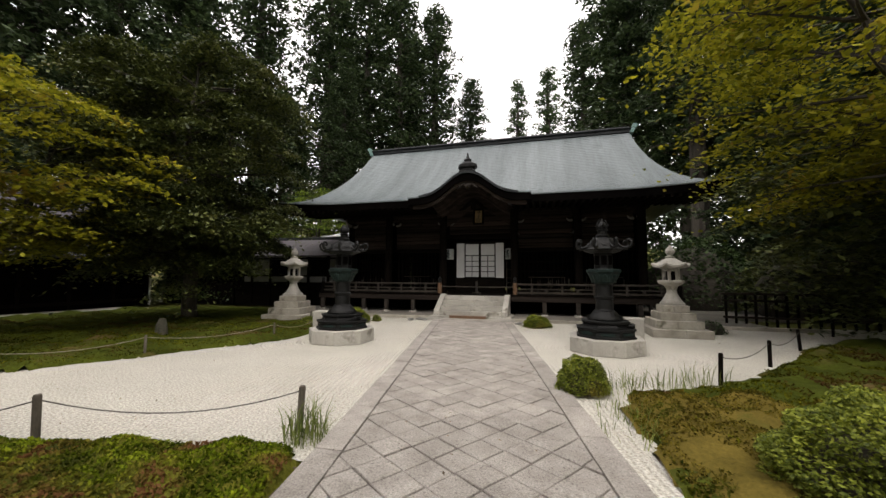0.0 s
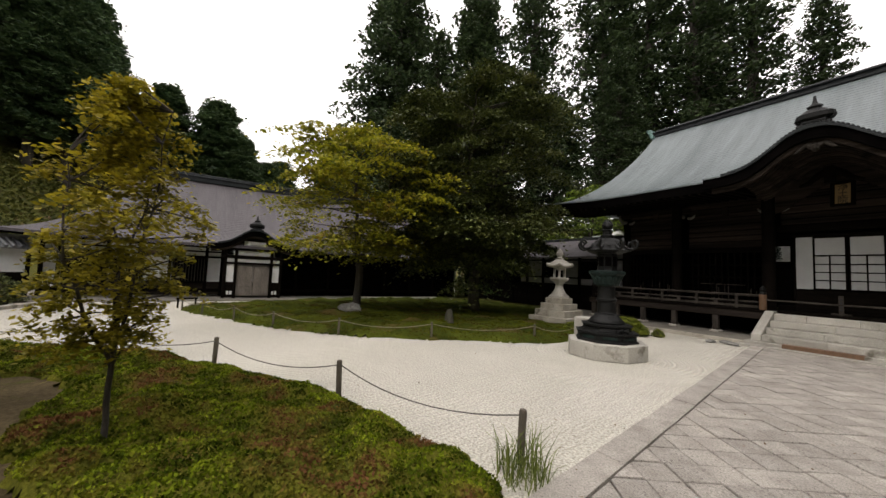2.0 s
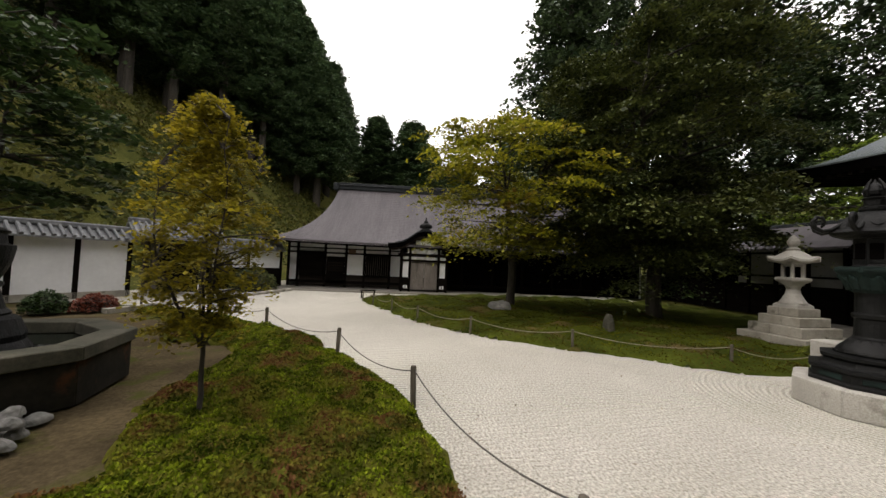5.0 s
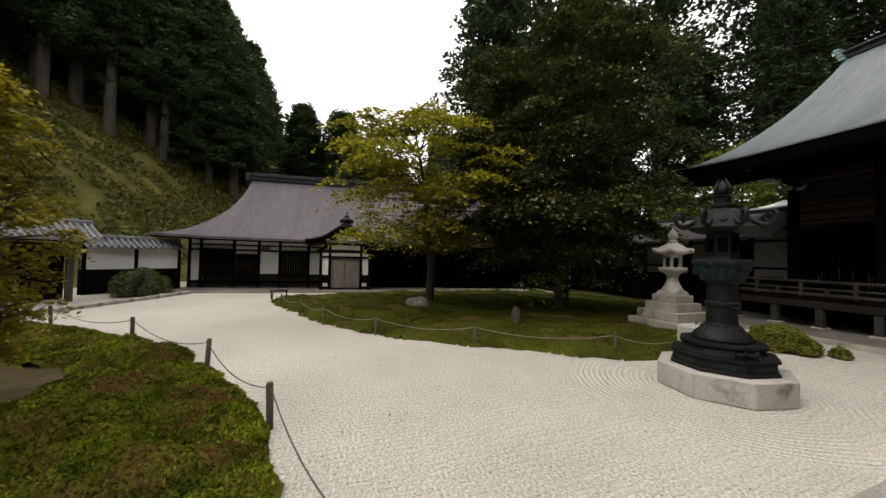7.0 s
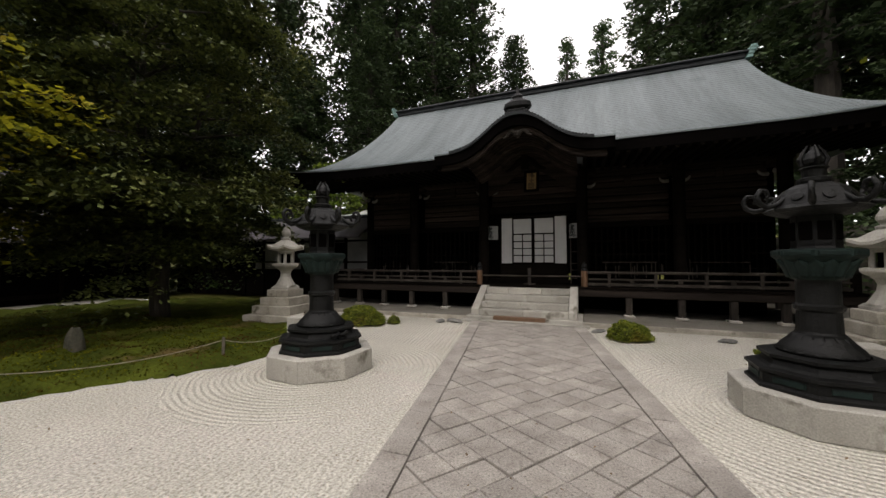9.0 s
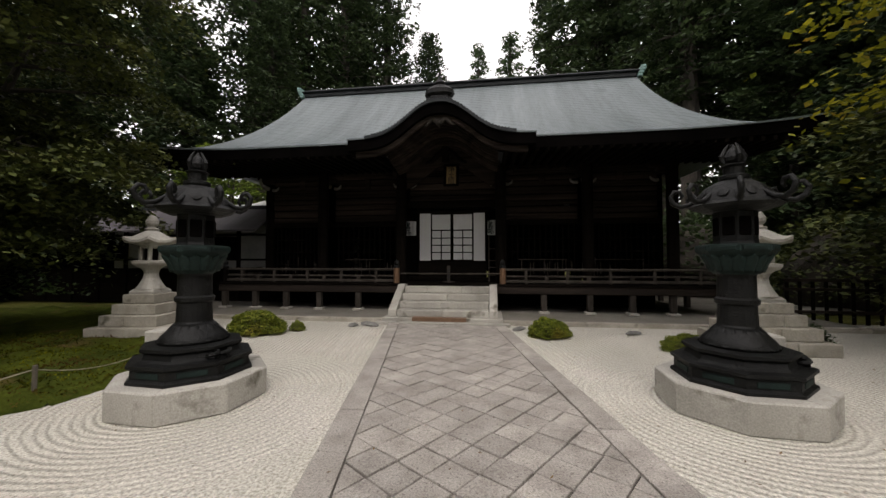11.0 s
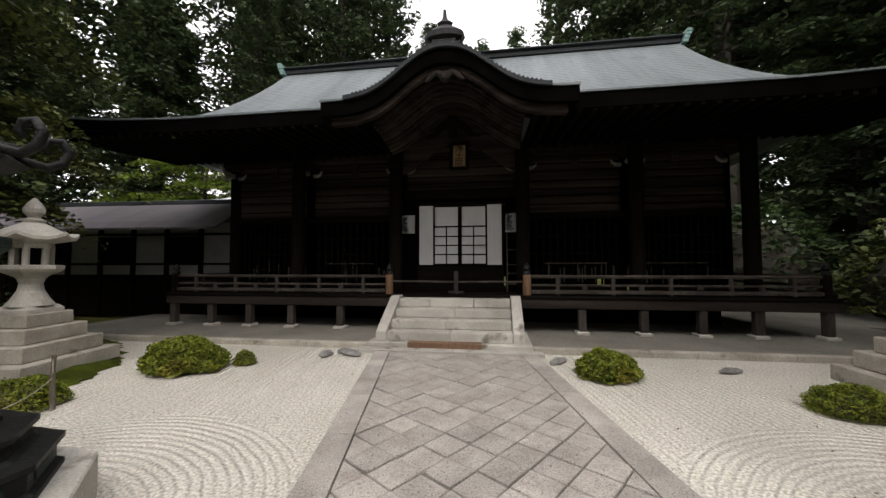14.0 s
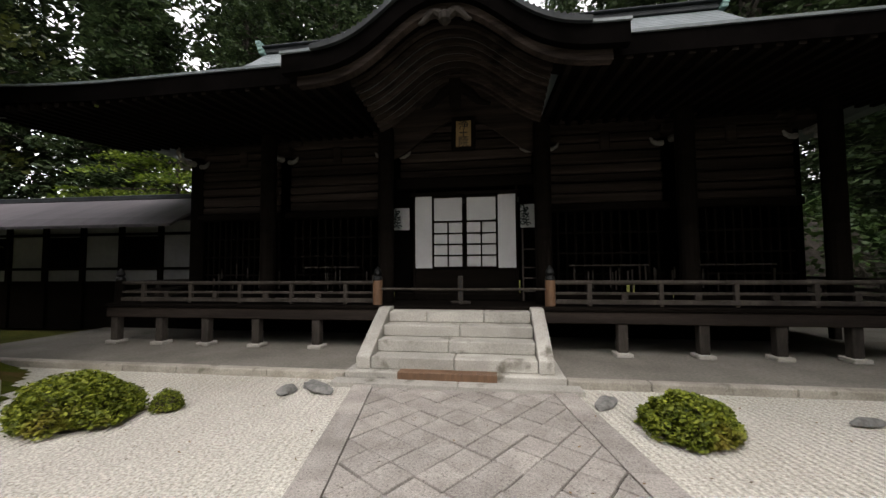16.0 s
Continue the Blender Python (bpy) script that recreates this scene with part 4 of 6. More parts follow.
        o.matrix_basis = pose(0, 0, 0, 0, 0, 22.5 + 45 * k)
    for k in range(4):
        a = math.pi / 2 * k
        c, s_ = math.cos(a), math.sin(a)
        part("flame", tubed([(0.09 * c, 0.09 * s_, 2.55), (0.11 * c, 0.11 * s_, 2.62), (0.08 * c, 0.08 * s_, 2.69), (0.04 * c, 0.04 * s_, 2.76)], [0.02, 0.024, 0.016, 0.004], 6), BRONZE, top)
    # crests on the canopy and windows of the fire box
    bm = lathed([(0.05, 0.0), (0.05, 0.012), (0.02, 0.018)], 12)
    k0 = part("crest_boss", bm, BRONZE, top)
    # near-black panel gives the unlit hollow behind each window
    bm = boxed(-0.055, 0.055, -0.186, -0.165, 1.78, 1.97, bevel=0.01)
    w0 = part("lattice_window", bm, DARKNESS, top)
    bm = boxed(-0.13, 0.13, -0.53, -0.515, 0.365, 0.425, bevel=0.006)
    f0 = part("frieze_panel", bm, BRONZE_GREEN, top)
    bm = boxed(-0.11, 0.11, -0.332, -0.31, 1.628, 1.672, bevel=0.006)
    f1 = part("collar_panel", bm, BRONZE_GREEN, top)
    for k in range(8):
        for p, mm in ((k0, pose(0, 0, 0, 0, 0, 45 * k) @ pose(0, -0.29, 2.215, 62, 0, 0)), (w0, pose(0, 0, 0, 0, 0, 45 * k)), (f0, pose(0, 0, 0, 0, 0, 45 * k)), (f1, pose(0, 0, 0, 0, 0, 45 * k))):
            if k == 0:
                p.matrix_basis = mm
            else:
                o = p.copy()
                scene.collection.objects.link(o)
                o.matrix_basis = mm
    for dx in (0.0, 0.11):
        part("coiled_ornament", tubed([(0.44 + dx * 0.4 + 0.05 * math.cos(q), -0.20 + dx + 0.05 * math.sin(q), 0.51 + 0.006 * k_) for k_, q in enumerate([0.7 * j for j in range(12)])], 0.022, 6), BRONZE, top)
    # stone plinth: eight blocks
    a = math.pi / 8
    for k in range(4):
        bm = bmesh.new()
        t0 = a + k * math.pi / 2
        ring = [(0.76 * math.cos(t0 + j * math.pi / 4), 0.76 * math.sin(t0 + j * math.pi / 4)) for j in range(3)]
        f = bm.faces.new([bm.verts.new((x * 0.998, y * 0.998, 0)) for x, y in [(0, 0)] + ring])
        g = bmesh.ops.extrude_face_region(bm, geom=[f])
        bmesh.ops.translate(bm, verts=[v for v in g["geom"] if isinstance(v, bmesh.types.BMVert)], vec=(0, 0, 0.30))
        bmesh.ops.recalc_face_normals(bm, faces=bm.faces[:])
        bmesh.ops.bevel(bm, geom=bm.edges[:], offset=0.012, segments=1, affect="EDGES")
        part("plinth_stone", bm, GRANITE, top)
    return top


lamp_l = bronze_lantern(pose(-2.3, 9.72, 0.0, 0, 0, -6))
copy_thing(lamp_l, pose(3.56, 10.0, 0.0, 0, 0, -6))


# ---- granite lanterns on stepped bases ----
def stone_lantern(m, label):
    top = thing("stone_lantern", m, label, "lantern", group="granite lanterns before the hall")
    z = 0.0
    for k, (w, h) in enumerate(((0.82, 0.22), (0.65, 0.22), (0.50, 0.21), (0.37, 0.19))):
        for x0, x1 in ((-w, 0.08 * (-1) ** k), (0.08 * (-1) ** k, w)):
            part("base_stone", boxed(x0 + 0.003, x1 - 0.003, -w, w, z, z + h - 0.003, bevel=0.014), GRANITE_OLD, top)
        z += h
    part("plinth", lathed([(0.40, z), (0.40, z + 0.05), (0.33, z + 0.1)], 4, math.pi / 4), GRANITE, top)
    part("shaft", lathed([(0.30, z + 0.1), (0.24, z + 0.18), (0.16, z + 0.32), (0.14, z + 0.42), (0.17, z + 0.5), (0.22, z + 0.54)], 16), GRANITE, top, smooth=False)
    part("platform", lathed([(0.2, z + 0.53), (0.36, z + 0.6), (0.40, z + 0.64), (0.40, z + 0.69), (0.32, z + 0.70)], 6), GRANITE, top)
    for k in range(6):
        a0 = 2 * math.pi * k / 6
        c, s = math.cos(a0), math.sin(a0)
        part("fire_box_pillar", tubed([(0.22 * c, 0.22 * s, z + 0.70), (0.22 * c, 0.22 * s, z + 1.0)], 0.045, 6), GRANITE, top)
    # solid near-black core stands for the shade inside the fire box
    part("fire_box_core", lathed([(0.14, z + 0.7), (0.14, z + 1.0)], 6), DARKNESS, top)
    part("fire_box_lintel", lathed([(0.25, z + 0.95), (0.26, z + 1.02), (0.22, z + 1.04)], 6), GRANITE, top)
    bm = bmesh.new()
    n, rows = 36, []
    for r, h in ((0.24, 1.02), (0.56, 1.07), (0.56, 1.12), (0.40, 1.19), (0.24, 1.27), (0.12, 1.33)):
        ring = []
        for k in range(n):
            a0 = 2 * math.pi * k / n
            lift = abs(math.cos(3 * a0)) ** 6
            rr = r * (0.9 + 0.12 * lift) if r > 0.3 else r
            ring.append(bm.verts.new((rr * math.cos(a0), rr * math.sin(a0), z + h + (0.07 * lift if r > 0.5 else 0))))
        rows.append(ring)
    for a, b in zip(rows, rows[1:]):
        for k in range(n):
            bm.faces.new((a[k], a[(k + 1) % n], b[(k + 1) % n], b[k]))
    bm.faces.new(rows[0][::-1])
    bm.faces.new(rows[-1])
    part("canopy", bm, GRANITE, top)
    part("jewel", lathed([(0.13, z + 1.32), (0.15, z + 1.37), (0.08, z + 1.40), (0.08, z + 1.42), (0.13, z + 1.48), (0.135, z + 1.54), (0.09, z + 1.62), (0.02, z + 1.70)], 16), GRANITE, top, smooth=False)
    return top


sl = stone_lantern(pose(-5.75, 12.68, 0.06, 0, 0, 6), "pale granite lantern on a stepped stone base")
sl.scale = (0.84, 0.84, 0.95)
copy_thing(sl, pose(5.82, 12.8, 0.0, 0, 0, -2))
# low marker blocks beside the lanterns
for x, y, r in ((-3.2, 10.36, 5), (4.3, 10.75, -6)):
    o = part("stone_block", boxed(-0.19, 0.19, -0.17, 0.17, 0, 0.62, bevel=0.015), GRANITE, None)
    o.matrix_world = pose(x, y, 0, 0, 0, r)
    tagged(o, "squared granite block standing on the gravel", "stone block", group="granite blocks")


# ---- clipped shrubs ----
def shrub(x, y, rx, ry, rz, material, label, seed, z=0.0, n=5200, size=0.05):
    top = thing("shrub", pose(x, y, z), label, "shrub")
    g = np.random.default_rng(seed)
    d = g.normal(size=(n, 3))
    d /= np.linalg.norm(d, axis=1, keepdims=True)
    d[:, 2] = np.abs(d[:, 2]) * 1.1 - 0.15
    lump = 1 + 0.10 * np.sin(d[:, 0] * 5 + seed) * np.cos(d[:, 1] * 6 + seed * 2) + 0.05 * np.sin(d[:, 2] * 11 + d[:, 0] * 9)
    r = (lump * g.uniform(0.84, 1.03, n))[:, None]
    c = d * r * [rx, ry, rz] + [0, 0, 0.25 * rz]
    c[:, 2] = np.maximum(c[:, 2], 0.02)
    leaves("foliage", c, size, material, top, droop=-0.3, flat=0.2, seed=seed)
    bm = bmesh.new()
    bmesh.ops.create_icosphere(bm, subdivisions=3, radius=1.0)
    for v in bm.verts:
        k = 0.74 + 0.06 * noise.noise(v.co * 2.5 + Vector((seed, 0, 0)))
        v.co = Vector((v.co.x * rx * k, v.co.y * ry * k, max(0.0, v.co.z * rz * k + 0.25 * rz)))
    part("twiggy_core", bm, BARK, top)
    return top


shrub(2.27, 13.3, 0.40, 0.36, 0.30, LEAF_BOX, "low clipped green shrub on raked gravel", 3, n=7000, size=0.045)
shrub(-3.72, 13.08, 0.58, 0.45, 0.38, LEAF_BOX, "wide clipped yellow-green shrub on raked gravel", 4, n=11000, size=0.045)
shrub(4.33, 12.3, 0.4, 0.3, 0.24, LEAF_BOX, "small clipped shrub beside a granite lantern", 5, n=7000, size=0.03)
shrub(-4.35, 11.65, 0.4, 0.34, 0.25, LEAF_BOX, "low shrub on the rim of the moss", 6, n=6000, size=0.032)
shrub(2.68, 7.02, 0.33, 0.33, 0.38, LEAF_BOX, "round clipped shrub at the path's edge", 7, n=10000, size=0.03)
shrub(4.35, 4.75, 0.85, 0.8, 0.6, LEAF_BOX, "large clipped shrub with small pale leaves", 8, n=42000, size=0.032)
shrub(-3.0, 13.4, 0.16, 0.14, 0.18, LEAF_BOX, "tiny shrub by the kerb", 9, n=1400, size=0.032)
shrub(-14.1, -2.3, 1.1, 0.8, 0.8, LEAF_DARK, "broad clipped hedge before the white wall", 10, n=5000, size=0.08)
shrub(-7.25, -3.85, 0.38, 0.38, 0.42, LEAF_GLOSS, "dark rounded shrub by the white wall", 11, n=1500, size=0.08)
shrub(-7.85, -3.3, 0.5, 0.38, 0.34, LEAF_RED, "low reddish shrub by the wall", 12, n=1400, size=0.07)
shrub(6.9, 13.2, 0.35, 0.3, 0.3, LEAF_GLOSS, "small dark shrub beside the granite lantern", 13, n=700)


# ---- tufts of grass ----
def tuft(x, y, z, n, tall, spread, seed, label):
    g = np.random.default_rng(seed)
    verts, faces = [], []
    for k in range(n):
        a, r = g.uniform(0, 6.28), spread * math.sqrt(g.uniform())
        bx, by = r * math.cos(a), r * math.sin(a)
        h, lean, w, t = tall * g.uniform(0.3, 1.2), g.uniform(0.1, 0.9) * tall, 0.0042, g.uniform(0, 6.28)
        px, py = -math.sin(t) * w, math.cos(t) * w
        dx, dy = math.cos(t) * lean, math.sin(t) * lean
        i = len(verts)
        verts += [(bx - px, by - py, 0), (bx + px, by + py, 0), (bx + dx * 0.35 + px, by + dy * 0.35 + py, h * 0.65), (bx + dx * 0.35 - px, by + dy * 0.35 - py, h * 0.65), (bx + dx, by + dy, h)]
        faces += [(i, i + 1, i + 2, i + 3), (i + 3, i + 2, i + 4)]
    o = new("grass_tuft", raw_mesh("grass_tuft", verts, faces))
    finish(o, GRASS)
    o.matrix_world = pose(x, y, z)
    return tagged(o, label, "grass", kind="stuff")


tuft(-0.02, 4.9, 0.0, 130, 0.34, 0.2, 1, "tuft of long grass at the fence post")
for k, (x, y) in enumerate(((3.1, 7.15), (3.5, 7.3), (3.9, 7.45), (4.4, 7.7), (2.95, 6.3), (2.95, 5.7))):
    tuft(x, y, 0.0, 45, 0.3 if k < 4 else 0.2, 0.3, 20 + k, "loose tuft of grass at the gravel's edge")

# moss sprigs on the beds
def sprigs(bed_poly, x0, x1, y0, y1, n, size, high, material, label, seed, cut):
    g = np.random.default_rng(seed)
    pts = []
    while len(pts) < n:
        x, y = g.uniform(x0, x1), g.uniform(y0, y1)
        if noise.noise((x * 1.3, y * 1.3, 7)) < cut:
            continue
        e = edge_distance(bed_poly, x, y)
        if e > 0.02:
            e += 0.22 * noise.noise((x * 2.6, y * 2.6, 9))
            if e < 0:
                continue
            pts.append((x, y, 0.008 + moss_top(x, y, e, high) + g.uniform(-0.005, 0.02)))
    return tagged(leaves("moss_sprigs", pts, size, material, None, droop=-0.8, flat=0.0, seed=seed), label, "moss", kind="stuff")


sprigs(NEAR_BED, -5.6, 0.8, -1.2, 4.7, 80000, 0.032, 0.10, MOSSLEAF, "springy green and rust moss sprigs", 31, -0.9)
sprigs(NEAR_BED, -8.7, -5.6, -3, 2.4, 9000, 0.04, 0.10, MOSSLEAF, "green moss sprigs by the basin", 33, -0.45)
sprigs(RIGHT_BED, 3.0, 9.0, 3.0, 11.5, 26000, 0.04, 0.07, MOSSLEAF_DULL, "dull moss sprigs with tree shade in their colour", 32, -0.05)
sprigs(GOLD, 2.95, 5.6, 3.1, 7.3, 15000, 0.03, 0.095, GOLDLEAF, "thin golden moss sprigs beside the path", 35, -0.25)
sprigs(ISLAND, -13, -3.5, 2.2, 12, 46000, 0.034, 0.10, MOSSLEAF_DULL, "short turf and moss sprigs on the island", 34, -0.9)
g = np.random.default_rng(77)
pts = []
while len(pts) < 26000:
    x, y = g.uniform(-46, -17), g.uniform(-26, -4.5)
    h = terrain(x, y)
    if h > 0.3 and noise.noise((x * 0.5, y * 0.5, 4)) > -0.25:
        pts.append((x, y, h + g.uniform(-0.05, 0.35)))
tagged(leaves("slope_grass", pts, 0.3, SLOPELEAF, None, droop=-0.6, flat=0.1, seed=78), "rough grass and weeds on the bank", "grass", kind="stuff")


# dry leaves blown over the court and the path
g = np.random.default_rng(91)
pts = []
while len(pts) < 420:
    x, y = g.uniform(-9, 7), g.uniform(4.5, 14.0)
    if not inside(ISLAND, x, y) and not inside(NEAR_BED, x, y) and not inside(RIGHT_BED, x, y):
        pts.append((x, y, 0.055 if path_left(y) < x < path_right(y) else 0.014))
tagged(leaves("fallen_leaves", pts, 0.03, LEAF_DRY, None, droop=0.0, flat=0.95, seed=92), "small dry brown leaves scattered on gravel", "leaves", kind="stuff")


# ---- rope fences ----
def post_fence(points, tall, r, material, rope_material, label, sag):
    top = thing("rope_fence", pose(0, 0, 0), label, "fence")
    for k, (x, y) in enumerate(points):
        bm = lathed([(r, 0.0), (r, tall - 0.02), (r * 0.8, tall)], 10)
        o = part("post", bm, material, top)
        o.matrix_basis = pose(x, y, -0.01, 2.0 * math.sin(k * 2.1), 2.5 * math.cos(k * 1.7), 0)
        if k:
            a = points[k - 1]
            line = [(a[0] + (x - a[0]) * t, a[1] + (y - a[1]) * t, tall * 0.86 - sag * 4 * t * (1 - t)) for t in [j / 10 for j in range(11)]]
            part("rope", tubed(line, 0.0065, 6), rope_material, top)
    return top


post_fence([(-0.2, 5.06), (-2.3, 4.27), (-4.27, 3.1), (-6.3, 1.25), (-8.0, -1.0), (-8.9, -3.0)], 0.44, 0.032, STAKE, ROPE_DARK, "weathered stakes joined by a slack dark rope", 0.16)
post_fence([(-4.78, 12.25), (-3.9, 11.6), (-3.55, 10.6), (-3.93, 9.45), (-4.97, 7.25), (-6.15, 5.52), (-7.7, 4.42), (-9.2, 3.7), (-10.6, 3.0), (-11.95, 2.5)], 0.40, 0.024, STAKE, ROPE, "thin pale stakes joined by a straw rope", 0.12)
post_fence([(4.63, 7.81), (6.03, 9.24), (7.57, 11.02), (9.83, 13.5)], 0.46, 0.03, WOOD_DARK, ROPE_DARK, "dark stakes joined by a thin rope", 0.12)


# ---- rocks ----
def rock(x, y, z, sx, sy, sz, seed, label, group="", name="rock", material=BOULDER):
    bm = bmesh.new()
    bmesh.ops.create_icosphere(bm, subdivisions=3, radius=1.0)
    for v in bm.verts:
        k = 1 + 0.28 * noise.noise(v.co * 1.2 + Vector((seed * 3.1, 0, 0))) + 0.1 * noise.noise(v.co * 3.5 + Vector((0, seed, 0)))
        v.co = Vector((v.co.x * sx * k, v.co.y * sy * k, max(v.co.z * sz * k, -0.25 * sz)))
    o = part(name, bm, material, None)
    o.matrix_world = pose(x, y, z, 0, 0, seed * 47)
    return tagged(o, label, "rock", group)


rock(-9.8, 7.1, 0.14, 0.42, 0.32, 0.24, 1, "pale lichened boulder lying on moss")
rock(-6.68, 8.95, 0.14, 0.13, 0.11, 0.33, 2, "small upright dark stone in the moss", material=BASIN_RIM)
rock(-1.65, 14.15, 0.03, 0.3, 0.12, 0.06, 3, "flat rough stone beside the kerb")
rock(4.0, 13.62, 0.03, 0.16, 0.06, 0.05, 4, "small flat stone on the gravel")
rock(1.76, 13.95, 0.02, 0.22, 0.1, 0.05, 5, "flat stone sunk in gravel beside the path")
rock(-2.0, 14.05, 0.02, 0.2, 0.11, 0.05, 6, "flat rough stone beside the kerb")
for k in range(20):
    a = k * 2.4
    r = 0.105 * math.sqrt(k % 14)
    rock(-1.55 + r * math.cos(a) * 1.15, 0.98 + r * math.sin(a) * 0.75, 0.035 + 0.1 * (k >= 14), 0.085 + 0.025 * math.sin(k * 3), 0.07, 0.062, 10 + k, "rounded pale river stone heaped beside the basin", "river stones", "river_stone")

# ---- octagonal basin with a bronze fountain lantern ----
basin = thing("stone_basin", pose(-2.5, -0.2, 0, 0, 0, 12), "octagonal rust-stained stone basin full of dark water", "basin")
oc = math.pi / 8
R = 1.26
for k in range(8):
    a0, a1 = oc + k * math.pi / 4, oc + (k + 1) * math.pi / 4
    for nm, r0, r1, z0, z1, mt in (("wall_panel", R, R - 0.16, 0.0, 0.43, RUSTY_STONE), ("rim_stone", R + 0.05, R - 0.28, 0.432, 0.57, BASIN_RIM)):
        bm = bmesh.new()
        q = [(r0 * math.cos(a0), r0 * math.sin(a0)), (r0 * math.cos(a1), r0 * math.sin(a1)), (r1 * math.cos(a1), r1 * math.sin(a1)), (r1 * math.cos(a0), r1 * math.sin(a0))]
        f = bm.faces.new([bm.verts.new((x, y, z0)) for x, y in q])
        e = bmesh.ops.extrude_face_region(bm, geom=[f])
        bmesh.ops.translate(bm, verts=[v for v in e["geom"] if isinstance(v, bmesh.types.BMVert)], vec=(0, 0, z1 - z0))
        bmesh.ops.recalc_face_normals(bm, faces=bm.faces[:])
        bmesh.ops.bevel(bm, geom=bm.edges[:], offset=0.01, segments=1, affect="EDGES")
        part(nm, bm, mt, basin)
part("water", lathed([(R - 0.17, 0.36), (R - 0.17, 0.43)], 8, oc), WATER, basin, "still dark water")
fount = thing("bronze_urn", pose(-2.45, -0.1, 0.4), "black bronze lotus-footed urn standing in the basin", "urn")
fount.scale = (0.66, 0.66, 0.74)
part("lotus_foot", lathed([(0.62, 0.0), (0.62, 0.1), (0.55, 0.2), (0.56, 0.28), (0.47, 0.5), (0.36, 0.55)], 24), BRONZE, fount)
part("waist", lathed([(0.36, 0.54), (0.38, 0.58), (0.31, 0.64), (0.26, 0.8), (0.23, 0.92), (0.27, 0.95), (0.27, 0.99), (0.22, 1.02)], 24), BRONZE, fount)
part("bowl", lathed([(0.21, 1.01), (0.27, 1.12), (0.34, 1.28), (0.37, 1.45), (0.37, 1.5), (0.28, 1.53), (0.26, 1.66), (0.3, 1.7), (0.12, 1.78)], 24), BRONZE, fount)
bm = bmesh.new()
sheet(bm, lambda u, v: (0.09 * (2 * u - 1) * (1 - 0.7 * (1 - v) ** 6), -(0.40 + 0.16 * (1 - v) ** 1.5) + 0.02 * (2 * u - 1) ** 2, 0.27 + 0.26 * v), 5, 6, 0.025)
p0 = part("petal", bm, BRONZE, fount, smooth=True)
for k in range(1, 16):
    o = p0.copy()
    scene.collection.objects.link(o)
    o.matrix_basis = pose(0, 0, 0, 0, 0, 22.5 * k)


# ---- the residence wing with its entrance ----
WING = pose(-15.75, 4.85, 0, 0, 0, 90) @ Matrix.Diagonal((0.85, 0.85, 0.85, 1))         # x along the front, y into the building
wing = thing("residence_hall", WING, "long plastered temple residence under a grey sheet roof", "building")
curved_roof(wing, -6.3, 14.5, -9.1, 17.0, 0.0, 6.8, 13.4, 2.68, 6.95, 1.5, SLATE_ROOF, 0.12, 0.12, 0.08, 18)
part("ridge", boxed(-6.3, 14.5, 6.55, 7.05, 6.85, 7.12, bevel=0.02), COPPER_DARK, wing)
part("ridge_cap", boxed(-6.45, 14.6, 6.48, 7.12, 7.12, 7.2, bevel=0.02), COPPER_DARK, wing)
part("ridge_top", boxed(-6.3, 14.5, 6.62, 6.98, 7.2, 7.36, bevel=0.03), COPPER_DARK, wing)
part("ridge_end", boxed(-6.65, -6.3, 6.4, 7.2, 6.75, 7.3, bevel=0.05), COPPER_DARK, wing)
bow_gable(wing, 2.76, 0.75, 0.95, 2.1, -0.15, 2.6, SLATE_ROOF)
crest(wing, 3.5, -0.12, 0.85)
Y = 1.6
# right of the entrance, deep eave shade put into a near-black wall
part("board_wall", boxed(1.31, 14.0, Y + 0.05, Y + 0.15, 0.0, 2.66), DARKNESS, wing, "near-black wall with shade put into its colour")
part("plaster_wall", boxed(-7.95, 1.3, Y + 0.05, Y + 0.15, 0.3, 2.66), PLASTER, wing, "white plaster panels")
for x in (-7.95, -7.42, -5.85, -4.62, -3.55, -2.05, -1.35, 2.4, 4.3, 6.2, 8.1, 10, 12):
    part("post", boxed(x - 0.07, x + 0.07, Y - 0.03, Y + 0.1, 0.05, 2.68, bevel=0.01), WOOD_DARK, wing)
for z0, z1 in ((2.28, 2.36), (2.0, 2.1), (0.25, 0.42)):
    part("rail_beam", boxed(-7.95, 14.0, Y - 0.02, Y + 0.08, z0, z1, bevel=0.01), WOOD_DARK, wing)
part("dado", boxed(-7.3, 1.3, Y - 0.01, Y + 0.06, 0.1, 0.78), WOOD_GREY, wing, "grey boards below the plaster")
part("shutter", boxed(-7.3, -5.92, Y - 0.12, Y + 0.02, 0.75, 2.0, bevel=0.01), WOOD_DARK, wing, "dark closed shutter")
part("shutter_hood", boxed(-7.4, -5.8, Y - 0.3, Y + 0.02, 2.05, 2.12, bevel=0.01), WOOD_DARK, wing)
part("shutter_sill", boxed(-7.35, -5.85, Y - 0.22, Y + 0.02, 0.66, 0.74, bevel=0.01), WOOD_DARK, wing)
lat = part("lattice_door", boxed(-5.75, -4.7, Y - 0.02, Y + 0.02, 0.15, 1.85), WOOD_DARK, wing)
for k in range(7):
    part("bar", boxed(-5.62 + 0.13 * k, -5.59 + 0.13 * k, Y - 0.05, Y - 0.02, 0.95, 1.55), WOOD_GREY, lat)
for k in range(4):
    part("bar", boxed(-5.65, -4.78, Y - 0.06, Y - 0.05, 1.0 + 0.15 * k, 1.03 + 0.15 * k), WOOD_GREY, lat)
# block behind the bars is near-black in place of the unlit room
wnd = part("window_bay", boxed(-3.45, -2.1, Y - 0.16, Y + 0.02, 0.72, 2.05, bevel=0.01), DARKNESS, wing, "barred bay window")
